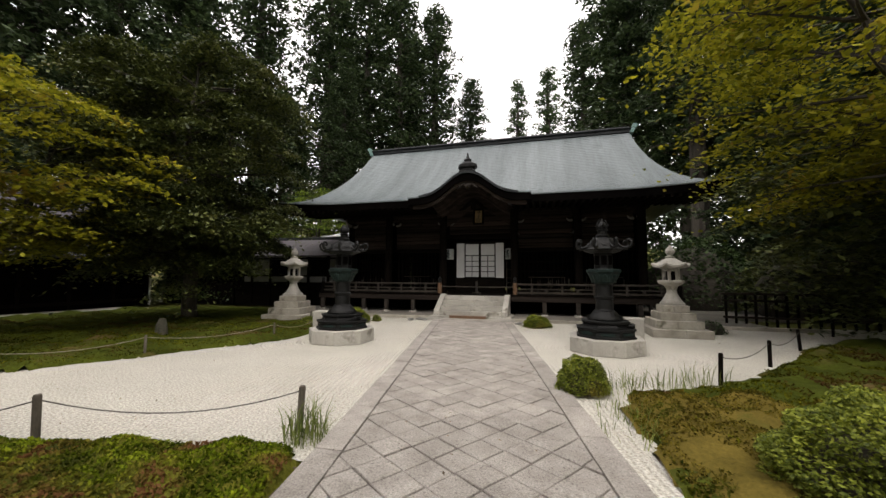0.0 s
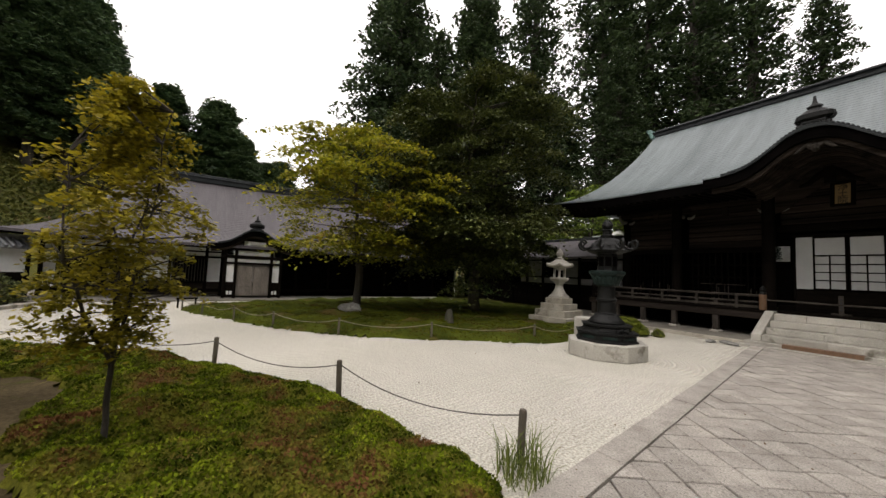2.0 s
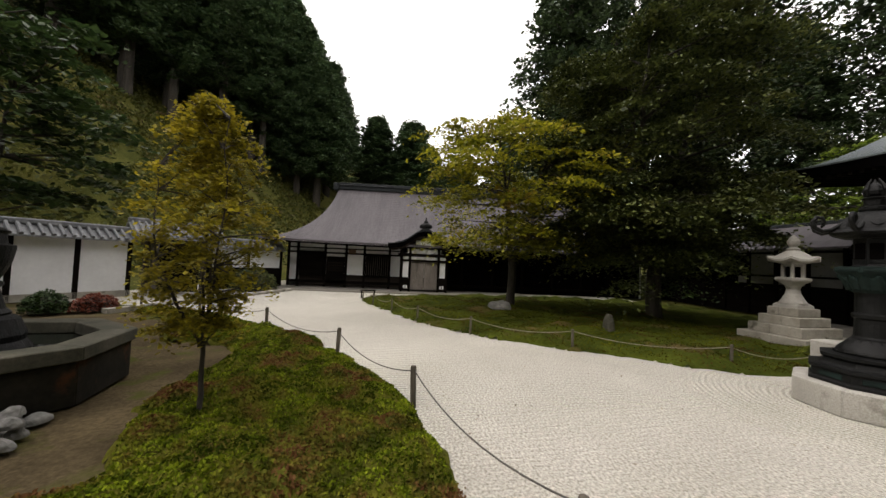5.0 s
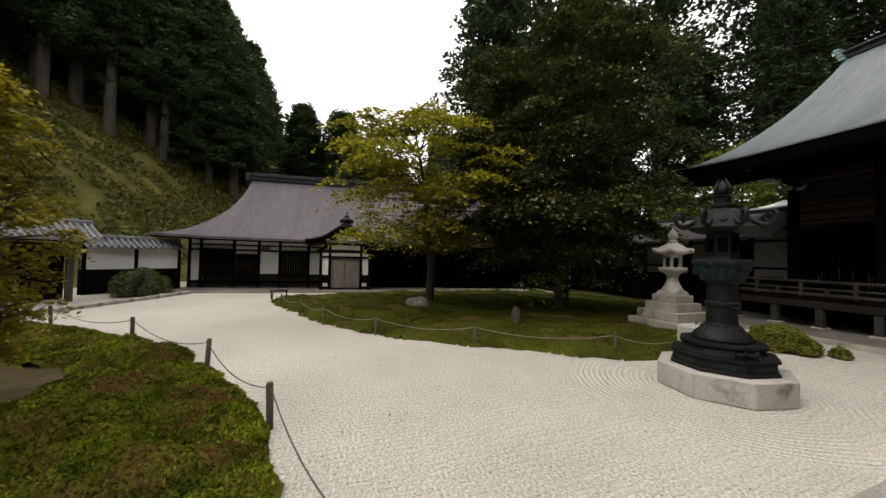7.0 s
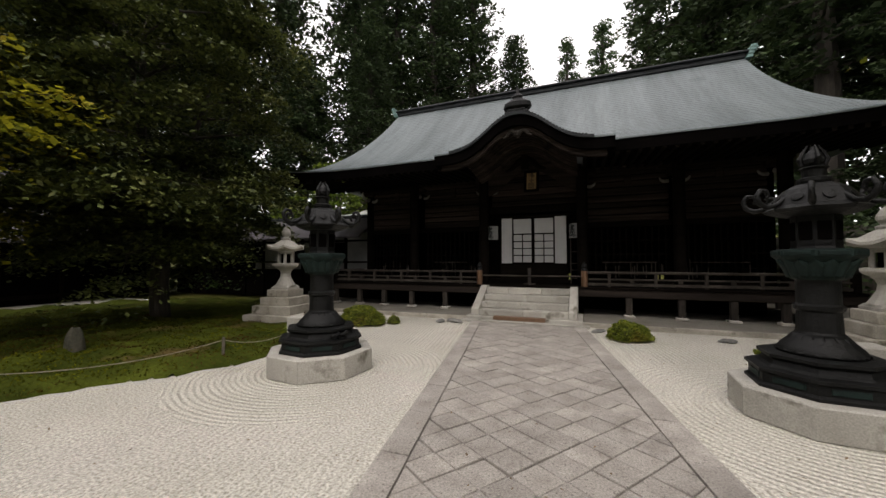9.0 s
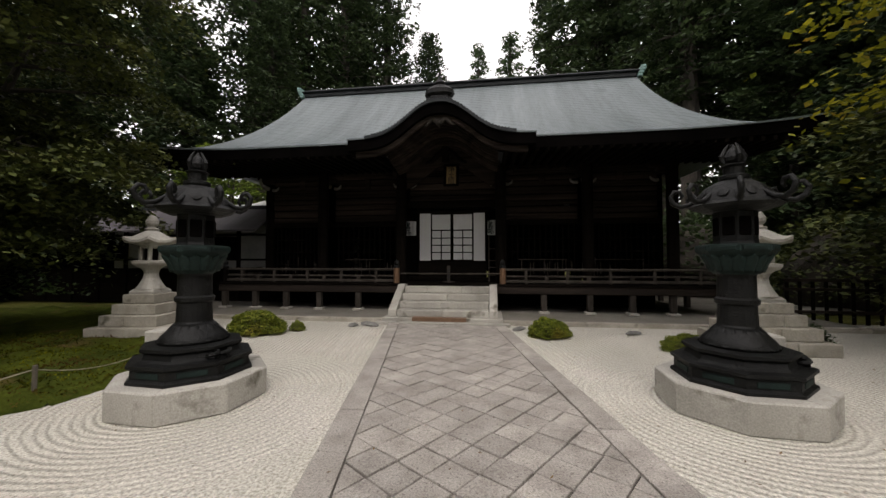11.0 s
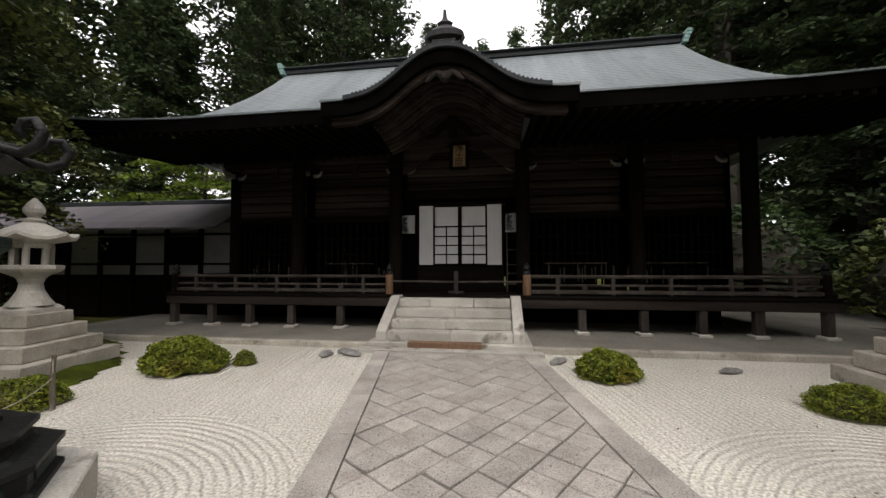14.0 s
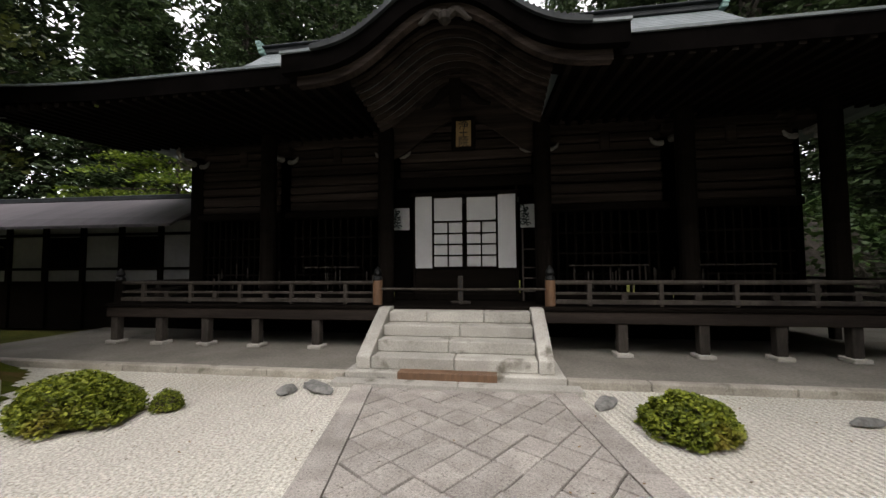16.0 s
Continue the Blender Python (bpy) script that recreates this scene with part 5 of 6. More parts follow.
for k in range(11):
    part("window_bar", boxed(-3.4 + 0.125 * k, -3.36 + 0.125 * k, Y - 0.2, Y - 0.165, 0.8, 1.98), WOOD_PALE, wnd)
for z in (0.72, 1.98):
    part("window_frame", boxed(-3.5, -2.05, Y - 0.22, Y - 0.1, z - 0.03, z + 0.05, bevel=0.01), WOOD_DARK, wnd)
part("notice", boxed(-4.5, -4.05, Y - 0.06, Y - 0.02, 2.06, 2.3, bevel=0.005), WOOD_BROWN, wing)
# entrance bay
for x in (-1.28, -0.82, 0.82, 1.28):
    part("entrance_post", boxed(x - 0.07, x + 0.07, 0.12, 0.28, 0.05, 2.55, bevel=0.01), WOOD_DARK, wing)
for x0, x1 in ((-1.21, -0.89), (0.89, 1.21)):
    part("entrance_plaster", boxed(x0, x1, 0.18, 0.24, 0.85, 1.75), PLASTER, wing, "white plaster panel")
    part("entrance_dado", boxed(x0, x1, 0.16, 0.24, 0.1, 0.85), WOOD_DARK, wing)
part("entrance_lintel", boxed(-1.35, 1.35, 0.1, 0.3, 1.74, 1.86, bevel=0.01), WOOD_DARK, wing)
part("lintel_plaster", boxed(-1.3, 1.3, 0.16, 0.24, 1.87, 2.03), PLASTER, wing)
part("entrance_beam", boxed(-1.5, 1.5, 0.08, 0.3, 2.04, 2.2, bevel=0.015), WOOD_DARK, wing)
part("tympanum_plaster", boxed(-0.95, 0.95, 0.2, 0.24, 2.22, 2.45), PLASTER, wing)
part("tympanum_beam", boxed(-1.3, 1.3, 0.1, 0.3, 2.45, 2.6, bevel=0.015), WOOD_DARK, wing)
part("tympanum_plaster", boxed(-0.5, 0.5, 0.22, 0.25, 2.62, 2.95), PLASTER, wing)
for s in (-1, 1):
    door = part("entrance_door", boxed(min(s * 0.01, s * 0.75), max(s * 0.01, s * 0.75), 0.2, 0.24, 0.15, 1.72, bevel=0.006), PANEL_WOOD, wing, "pale panelled door leaf")
    for k, (z0, z1) in enumerate(((1.2, 1.66), (0.62, 1.12), (0.2, 0.56))):
        for j in range(2):
            xa = s * (0.06 + 0.34 * j)
            part("door_panel", boxed(min(xa, xa + s * 0.28), max(xa, xa + s * 0.28), 0.185, 0.2, z0, z1, bevel=0.006), PANEL_WOOD, door)
part("entrance_side", boxed(-1.3, -1.2, 0.28, Y, 0.1, 2.6), WOOD_DARK, wing)
part("entrance_side", boxed(1.2, 1.3, 0.28, Y, 0.1, 2.6), WOOD_DARK, wing)
for s in (-1, 1):
    for k in range(2):
        part("foot_panel", boxed(s * (0.96 + 0.14 * k) - 0.05, s * (0.96 + 0.14 * k) + 0.05, 0.15, 0.165, 0.22, 0.4), PLASTER, wing)

part("rear_wall", boxed(-7.9, 14.0, 11.6, 11.7, 0.0, 2.7), WOOD_DARK, wing)
for x in (-7.95, 14.0):
    part("end_wall", boxed(x - 0.05, x + 0.05, Y, 11.7, 0.0, 2.9), PLASTER, wing)
o = part("stone_threshold", boxed(-8.5, 6.0, -1.1, 1.6, -0.03, 0.05, bevel=0.01), CONCRETE, None)
o.matrix_world = WING
tagged(o, "grey stone strip along the residence", "pavement", kind="structure")
k_ = part("bamboo_crossbar", tubed([(0, -0.3, 0.3), (0, 0.3, 0.3)], 0.03, 8), WOOD_DARK, None)
k_.matrix_world = pose(-12.6, 2.6, 0, 0, 0, 20)
tagged(k_, "dark low barrier bar beside the moss", "barrier")
for yy in (-0.25, 0.25):
    part("leg", boxed(-0.02, 0.02, yy - 0.02, yy + 0.02, 0, 0.29), WOOD_DARK, k_)

# ---- covered corridor between residence and hall ----
corr = thing("covered_corridor", pose(0, 0, 0), "low white-walled corridor under a dark sheet roof", "corridor")
bm = bmesh.new()
sheet(bm, lambda u, v: (-17.5 + 11.3 * u, 16.75 + 2.0 * v, 2.5 + 0.97 * v ** 0.85), 10, 6, 0.06)
part("roof", bm, SLATE_ROOF, corr)
bm = bmesh.new()
sheet(bm, lambda u, v: (-17.5 + 11.3 * u, 20.05 - 1.3 * v, 2.72 + 0.75 * v ** 0.8), 10, 6, 0.06)
part("roof", bm, SLATE_ROOF, corr)
part("ridge", boxed(-17.5, -6.2, 18.62, 18.88, 3.42, 3.56, bevel=0.02), COPPER_DARK, corr)
part("wall_base", boxed(-17.5, -6.2, 18.0, 18.1, 0.0, 1.15), WOOD_DARK, corr)
# plaster greyed in colour for the shade of trees and roof
part("wall_panel", boxed(-12.5, -6.2, 18.02, 18.08, 1.2, 2.75), SHADE_PLASTER, corr, "white plaster wall with shade put into its colour")
# under the maple the corridor's shade is put into this near-black sheet
part("board_panel", boxed(-17.5, -12.5, 18.02, 18.08, 1.2, 2.75), DARKNESS, corr, "near-black wall with shade put into its colour")
x = -17.5
k = 0
while x < -6.3:
    part("post", boxed(x - 0.06, x + 0.06, 17.94, 18.1, 0.0, 2.8, bevel=0.01), WOOD_DARK, corr)
    if k % 2 == 0:
        # near-black sheets give the unlit openings
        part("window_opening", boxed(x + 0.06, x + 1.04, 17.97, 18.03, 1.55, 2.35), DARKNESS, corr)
    x += 1.1
    k += 1
for z in (1.15, 1.5, 2.38):
    part("rail_beam", boxed(-17.5, -6.2, 17.96, 18.04, z, z + 0.07, bevel=0.008), WOOD_DARK, corr)
part("rear_wall", boxed(-17.5, -6.2, 19.5, 19.6, 0.0, 2.8), WOOD_DARK, corr)
small = thing("small_gable", pose(-8.2, 20.5, 0), "small pale gabled roof behind the corridor", "roof")
bm = bmesh.new()
sheet(bm, lambda u, v: (-0.9 + 1.8 * u, -0.9 + 0.9 * v, 3.75 + 0.32 * v * (1 - abs(2 * u - 1) * 0.9)), 8, 4, 0.05)
part("roof", bm, PLASTER, small)
part("wall", boxed(-0.7, 0.7, -0.3, 0.6, 0.0, 3.75), WOOD_DARK, small)

# ---- white wall with tiled coping and gate ----


def coping(parent, length, z, over):
    """Tiled roof of a wall along x: flat pans with round cover tiles and a ridge."""
    bm = bmesh.new()
    for s in (-1, 1):
        sheet(bm, lambda u, v: (length * u, s * over * (1 - v), z + 0.30 * v), 4, 2, 0.05)
    part("coping", bm, TILE_GREY, parent)
    part("ridge_tiles", boxed(0, length, -0.09, 0.09, z + 0.28, z + 0.44, bevel=0.03), TILE_GREY, parent)
    n = int(length / 0.2)
    first = None
    for k in range(n):
        for s in (-1, 1):
            if first is None:
                first = o = part("round_tile", tubed([(0, 0.05, 0.0), (0, over + 0.03, -0.30)], 0.045, 8), TILE_GREY, parent)
            else:
                o = first.copy()
                scene.collection.objects.link(o)
            o.matrix_basis = pose(0.1 + 0.2 * k, 0, z + 0.33, 0, 0, 0 if s > 0 else 180)


def plaster_wall(m, length, z0, z1, label, slant):
    w = thing("boundary_wall", m, label, "wall", kind="structure")
    part("plaster", boxed(0, length, -0.1, 0.1, z0, z1), PLASTER, w)
    part("footing", boxed(0, length, -0.14, 0.14, 0, z0), GRANITE_OLD if z0 < 0.6 else WOOD_DARK, w)
    n = max(2, round(length / 1.4))
    for k in range(n + 1):
        x = min(max(0.06, length * k / n), length - 0.06)
        part("post", boxed(x - 0.06, x + 0.06, -0.14, 0.14, 0, z1, bevel=0.01), WOOD_DARK, w)
        if slant and 0 < k < n:
            part("prop", tubed([(x + 0.2, -0.55, 0.0), (x + 0.05, -0.12, z1 - 0.1)], 0.05, 8), WOOD_BROWN, w)
    coping(w, length, z1 - 0.02, 0.42)
    return w


plaster_wall(pose(-10.95, -4.85, 0, 0, 0, -31), 6.5, 0.2, 1.8, "white plastered wall under a grey tiled coping", True)
plaster_wall(pose(-16.6, -2.1, 0, 0, 0, -40), 3.2, 0.9, 1.75, "white plaster and dark board wall under tiled coping", False)
gate = thing("wooden_gate", pose(-12.0, -4.1, 0, 0, 0, -42) @ Matrix.Diagonal((0.8, 0.8, 0.8, 1)), "old timber gate with crossed braces under a tiled roof", "gate")
for x in (-0.9, 0.9):
    for y in (-0.55, 0.55):
        part("gate_post", boxed(x - 0.1, x + 0.1, y - 0.1, y + 0.1, 0, 2.35, bevel=0.012), GATE_WOOD, gate)
for s in (-1, 1):
    part("brace", tubed([(-0.8 * s, -0.62, 0.75), (0.8 * s, -0.62, 2.0)], 0.06, 6), GATE_WOOD, gate)
for z in (0.7, 2.1):
    part("gate_beam", boxed(-1.1, 1.1, -0.66, -0.52, z, z + 0.16, bevel=0.012), GATE_WOOD, gate)
part("gate_leaf", boxed(-0.8, 0.8, 0.3, 0.36, 0.1, 2.1, bevel=0.01), WOOD_DARK, gate)
groof = part("gate_roof_beam", boxed(-1.5, 1.5, -0.1, 0.1, 2.3, 2.5, bevel=0.01), WOOD_DARK, gate)
bm = bmesh.new()
for s in (-1, 1):
    sheet(bm, lambda u, v: (-1.7 + 3.4 * u, s * 1.15 * (1 - v), 2.42 + 0.62 * v ** 1.2), 4, 4, 0.08)
part("gate_roof", bm, TILE_GREY, gate)
part("gate_ridge", boxed(-1.7, 1.7, -0.11, 0.11, 2.98, 3.2, bevel=0.04), TILE_GREY, gate)
for k in range(16):
    for s in (-1, 1):
        part("round_tile", tubed([(-1.6 + 0.213 * k, s * 0.05, 3.06), (-1.6 + 0.213 * k, s * 0.6, 2.74), (-1.6 + 0.213 * k, s * 1.18, 2.47)], 0.05, 8), TILE_GREY, gate)

# stone edging where the court meets the gate
edging = thing("stone_edging", pose(0, 0, 0), "low granite edging of the court", "kerb", kind="structure")
for k in range(7):
    o = part("kerb_stone", boxed(0, 1.15, -0.09, 0.09, -0.03, 0.10, bevel=0.012), GRANITE_OLD, edging)
    o.matrix_basis = pose(-7.6 - 0.98 * k, -2.9 + 0.55 * k * 0.5, 0, 0, 0, 180 - 16)

# dark paling fence on the far right
pal = thing("paling_fence", pose(8.3, 15.4, 0, 0, 0, -8), "dark wooden paling fence beyond the hall", "fence")
for k in range(36):
    part("pale", boxed(0.26 * k - 0.035, 0.26 * k + 0.035, -0.02, 0.02, 0, 1.0, bevel=0.006), WOOD_DARK, pal)
for z in (0.25, 0.78, 1.0):
    part("rail", boxed(-0.1, 9.3, -0.05, -0.02, z, z + 0.07, bevel=0.006), WOOD_GREY, pal)


# ---- trees ----
def limb(start, end, r0, r1, bend, seed, n=7):
    g = random.Random(seed)
    a, b = Vector(start), Vector(end)
    side = Vector((g.uniform(-1, 1), g.uniform(-1, 1), g.uniform(-0.2, 0.4))) * bend
    pts = [a.lerp(b, t) + side * math.sin(math.pi * t) + Vector((g.uniform(-1, 1), g.uniform(-1, 1), 0)) * bend * 0.15 for t in [k / (n - 1) for k in range(n)]]
    return pts, [r0 + (r1 - r0) * k / (n - 1) for k in range(n)]


def layered_tree(name, m, label, height, trunk_r, clumps, leaf_size, per, material, seed, lean=0.0, trunk_parts=3, plate=0.13):
    """Broadleaved tree: forked trunk, a limb to every clump, and flat tilted plates of leaves."""
    top = thing(name, m, label, "tree")
    g = np.random.default_rng(seed)
    bm = bmesh.new()
    fork = height * 0.24
    pts, rad = limb((0, 0, -0.1), (lean * 0.4, 0, fork), trunk_r, trunk_r * 0.8, 0.12 * min(1, height / 5), seed)
    tube(bm, pts, rad, 10)
    heads = []
    for k in range(trunk_parts):
        a = 2 * math.pi * k / trunk_parts + seed
        h = Vector((lean + 0.14 * height * math.cos(a), 0.14 * height * math.sin(a), height * g.uniform(0.7, 0.92)))
        p, r = limb((lean * 0.4, 0, fork - 0.1), h, trunk_r * 0.62, trunk_r * 0.14, 0.05 * height, seed + k, 9)
        tube(bm, p, r, 8)
        heads.append(p)
    part("trunk", bm, BARK, top)
    cs = []
    for k, (x, y, z, r) in enumerate(clumps):
        bm = bmesh.new()
        joint = min((q for p in heads for q in p if q.z < z + 0.2), key=lambda q: (q - Vector((x, y, z - 0.5 * r))).length, default=heads[0][0])
        p, rr = limb(joint, (x, y, z), trunk_r * 0.18 + 0.006, 0.006, 0.12 * r, seed + 100 + k, 6)
        tube(bm, p, rr, 5)
        n = int(per * r * r)
        sub = max(3, int(5 * r))
        out = Vector((x - lean, y, 0)).normalized() if x or y else Vector((1, 0, 0))
        for j in range(sub):
            a, q = g.uniform(0, 6.28), r * math.sqrt(g.uniform(0.02, 1))
            ox, oy = q * math.cos(a), q * math.sin(a)
            c0 = np.array([x + ox, y + oy, z + g.normal(0, 0.13 * r) - 0.22 * (ox * out.x + oy * out.y)])
            s = r * g.uniform(0.26, 0.42)
            d = g.normal(size=(max(4, n // sub), 3)) * [s, s, s * plate]
            d[:, 2] -= 0.22 * (d[:, 0] * out.x + d[:, 1] * out.y) + 0.12 * (d[:, 0] ** 2 + d[:, 1] ** 2) / s
            cs.append(c0 + d)
            if r > 0.6:
                p, rr = limb((x, y, z), c0, 0.012, 0.004, 0.05, seed + 7 * k + j, 4)
                tube(bm, p, rr, 4)
        part("branch", bm, BARK, top)
    leaves("crown", np.concatenate(cs), leaf_size, material, top, droop=0.25, flat=0.62, aspect=0.62, seed=seed)
    return top


def clump_ball(cx, cy, cz, rx, ry, rz, n, r0, r1, seed, shell=0.5):
    g = np.random.default_rng(seed)
    out = []
    tries = 0
    while len(out) < n and tries < 4000:
        tries += 1
        d = g.normal(size=3)
        d /= np.linalg.norm(d)
        q = g.uniform(shell, 1.0) ** 0.7
        p = (cx + d[0] * rx * q, cy + d[1] * ry * q, cz + d[2] * rz * q, g.uniform(r0, r1))
        near = min((math.dist((p[0], p[1], p[2] * 1.8), (o[0], o[1], o[2] * 1.8)) for o in out), default=9)
        if near > 0.62 * (r0 + r1) / 2 * (1 if tries < 2000 else 0.6):
            out.append(p)
    return out


# big dark maple before the corridor
layered_tree("maple_tree", pose(-8.9, 11.7, 0) @ Matrix.Diagonal((0.9, 0.9, 1.08, 1)), "big dark green maple with layered branches over moss", 8.8, 0.26,
             clump_ball(-0.1, -0.2, 5.0, 3.5, 3.5, 4.0, 90, 0.75, 1.3, 41) + clump_ball(-0.5, -0.4, 2.6, 3.4, 3.4, 1.0, 44, 0.7, 1.1, 141, 0.2), 0.12, 1350, LEAF_DARK, 41, 0.0, plate=0.17)
# yellow-green maple beside it
layered_tree("maple_tree", pose(-10.8, 7.7, 0) @ Matrix.Diagonal((1.0, 1.0, 1.02, 1)), "yellow-green maple with airy horizontal sprays", 6.5, 0.16,
             clump_ball(0.6, -0.2, 4.2, 3.1, 3.1, 2.5, 64, 0.65, 1.1, 43) + clump_ball(0.7, -0.6, 2.3, 2.4, 2.2, 0.6, 16, 0.6, 0.9, 143, 0.2), 0.13, 520, LEAF_LIME, 43, 0.3)
# maples over the right bed
layered_tree("maple_tree", pose(9.4, 9.2, 0), "tall yellow-green maple leaning over the court", 8.5, 0.2,
             clump_ball(-1.0, 0.3, 5.7, 3.2, 3.2, 2.9, 66, 0.7, 1.25, 47), 0.13, 360, LEAF_LIME, 47, -0.8)
layered_tree("maple_tree", pose(12.0, 12.5, 0), "dark broadleaf tree in shade beyond the fence", 7.0, 0.2,
             clump_ball(-0.5, 0, 3.6, 3.6, 3.0, 3.2, 60, 0.8, 1.4, 48), 0.17, 330, LEAF_DARK, 48, -0.4)
layered_tree("maple_tree", pose(-10.2, 22.0, 0), "green maple behind the corridor roof", 7.0, 0.2,
             clump_ball(-0.3, 0, 4.6, 3.4, 2.2, 2.3, 52, 0.7, 1.2, 49), 0.16, 380, LEAF_GREEN, 49, 0.0)
# slender golden sapling
g = np.random.default_rng(8)
SAP = []
for k in range(90):
    z = 1.0 + 2.7 * (k / 89) ** 1.05
    wide = (0.78 * min(1.0, 0.45 + 0.6 * (z - 1.0)) if z < 2.2 else 0.78 * (3.85 - z) / 1.65) * g.uniform(0.3, 1.05)
    SAP.append((wide * math.cos(k * 2.4), wide * math.sin(k * 2.4), z, g.uniform(0.17, 0.27)))
layered_tree("sapling", pose(-2.02, 2.28, 0.02) @ Matrix.Diagonal((0.76, 0.76, 0.79, 1)), "slender young tree with golden green leaves", 3.75, 0.032, SAP,
             0.065, 3600, LEAF_GOLD, 51, 0.0, trunk_parts=4, plate=0.5)
# glossy evergreen over the basin
layered_tree("evergreen_tree", pose(-3.9, -1.9, 0), "dark glossy evergreen overhanging the basin", 5.2, 0.1,
             clump_ball(0.4, 0.5, 3.3, 1.2, 1.2, 1.6, 54, 0.35, 0.6, 53), 0.11, 800, LEAF_GLOSS, 53, 0.5)


def cedar_mesh(height, spread, base, seed, branches, per, leaf, taper, material, label):
    """Tall conifer: straight tapered trunk, drooping branches that carry separate tufts of foliage."""
    g = np.random.default_rng(seed)
    top = thing("cedar_tree", pose(0, 0, 0), label, "tree", group="cedars behind the court")
    bm = tubed([(0, 0, -0.5), (0.05, 0, height * 0.35), (0, 0.08, height * 0.7), (0, 0, height)], [height * 0.018, height * 0.015, height * 0.009, 0.03], 10)
    pts = []
    for k in range(branches):
        t = ((k + g.uniform(0, 1)) / branches) ** 0.9
        z = height * (base + (0.99 - base) * t)
        reach = spread * ((1 - t) ** taper * g.uniform(0.55, 1.1) + 0.06)
        a = k * 2.4 + g.uniform(-0.6, 0.6)
        drop = g.uniform(0.1, 0.4) * reach - 0.25 * reach * t
        tip = np.array([reach * math.cos(a), reach * math.sin(a), z - drop])
        tube(bm, [(0, 0, z), (tip[0] * 0.6, tip[1] * 0.6, z - drop * 0.35), tuple(tip)], [0.06, 0.04, 0.012], 4, cap=False)
        tufts = 2 + int(reach > 0.4 * spread) + int(reach > 0.8 * spread)
        for j in range(tufts):
            q = 1.0 - 0.28 * j + g.uniform(-0.06, 0.06)
            c0 = np.array([tip[0] * q, tip[1] * q, z - drop * q * q]) + g.normal(size=3) * 0.15
            s = (0.30 + 0.07 * spread) * g.uniform(0.75, 1.3)
            d = g.normal(size=(per, 3))
            d *= (g.uniform(0.3, 1.0, per) ** 0.5 / np.linalg.norm(d, axis=1))[:, None]
            pts.append(c0 + d * [s * 1.25, s * 1.25, s * 0.8])
    part("trunk", bm, BARK, top)
    leaves("crown", np.concatenate(pts), leaf, material, top, droop=0.5, flat=0.25, aspect=0.5, seed=seed)
    return top


ced_a = cedar_mesh(25, 3.3, 0.25, 61, 120, 46, 0.30, 0.6, LEAF_CEDAR, "tall dark cedar with tufted open branches")
ced_b = cedar_mesh(25, 2.6, 0.36, 62, 80, 42, 0.30, 0.5, LEAF_CEDAR, "tall slim cedar with bare lower trunk")
ced_c = cedar_mesh(25, 4.6, 0.10, 63, 200, 52, 0.36, 0.6, LEAF_CEDAR, "massive dark cedar with dense hanging foliage")
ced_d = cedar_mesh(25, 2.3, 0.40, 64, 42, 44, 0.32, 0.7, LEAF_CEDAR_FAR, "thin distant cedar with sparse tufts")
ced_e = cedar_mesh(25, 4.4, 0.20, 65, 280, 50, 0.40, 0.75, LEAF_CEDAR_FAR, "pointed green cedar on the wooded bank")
PLACED = set()


def plant(src, x, y, h, turn=0.0, wide=1.0):
    s = h / 25.0
    wide *= 1.5 if src is ced_e else 1.12
    m = pose(x, y, terrain(x, y) - 0.1, 0, 0, turn)
    if src not in PLACED:
        PLACED.add(src)
        src.matrix_world = m @ Matrix.Diagonal((s * wide, s * wide, s, 1))
        return src
    o = copy_thing(src, m)
    o.scale = (s * wide, s * wide, s)
    return o


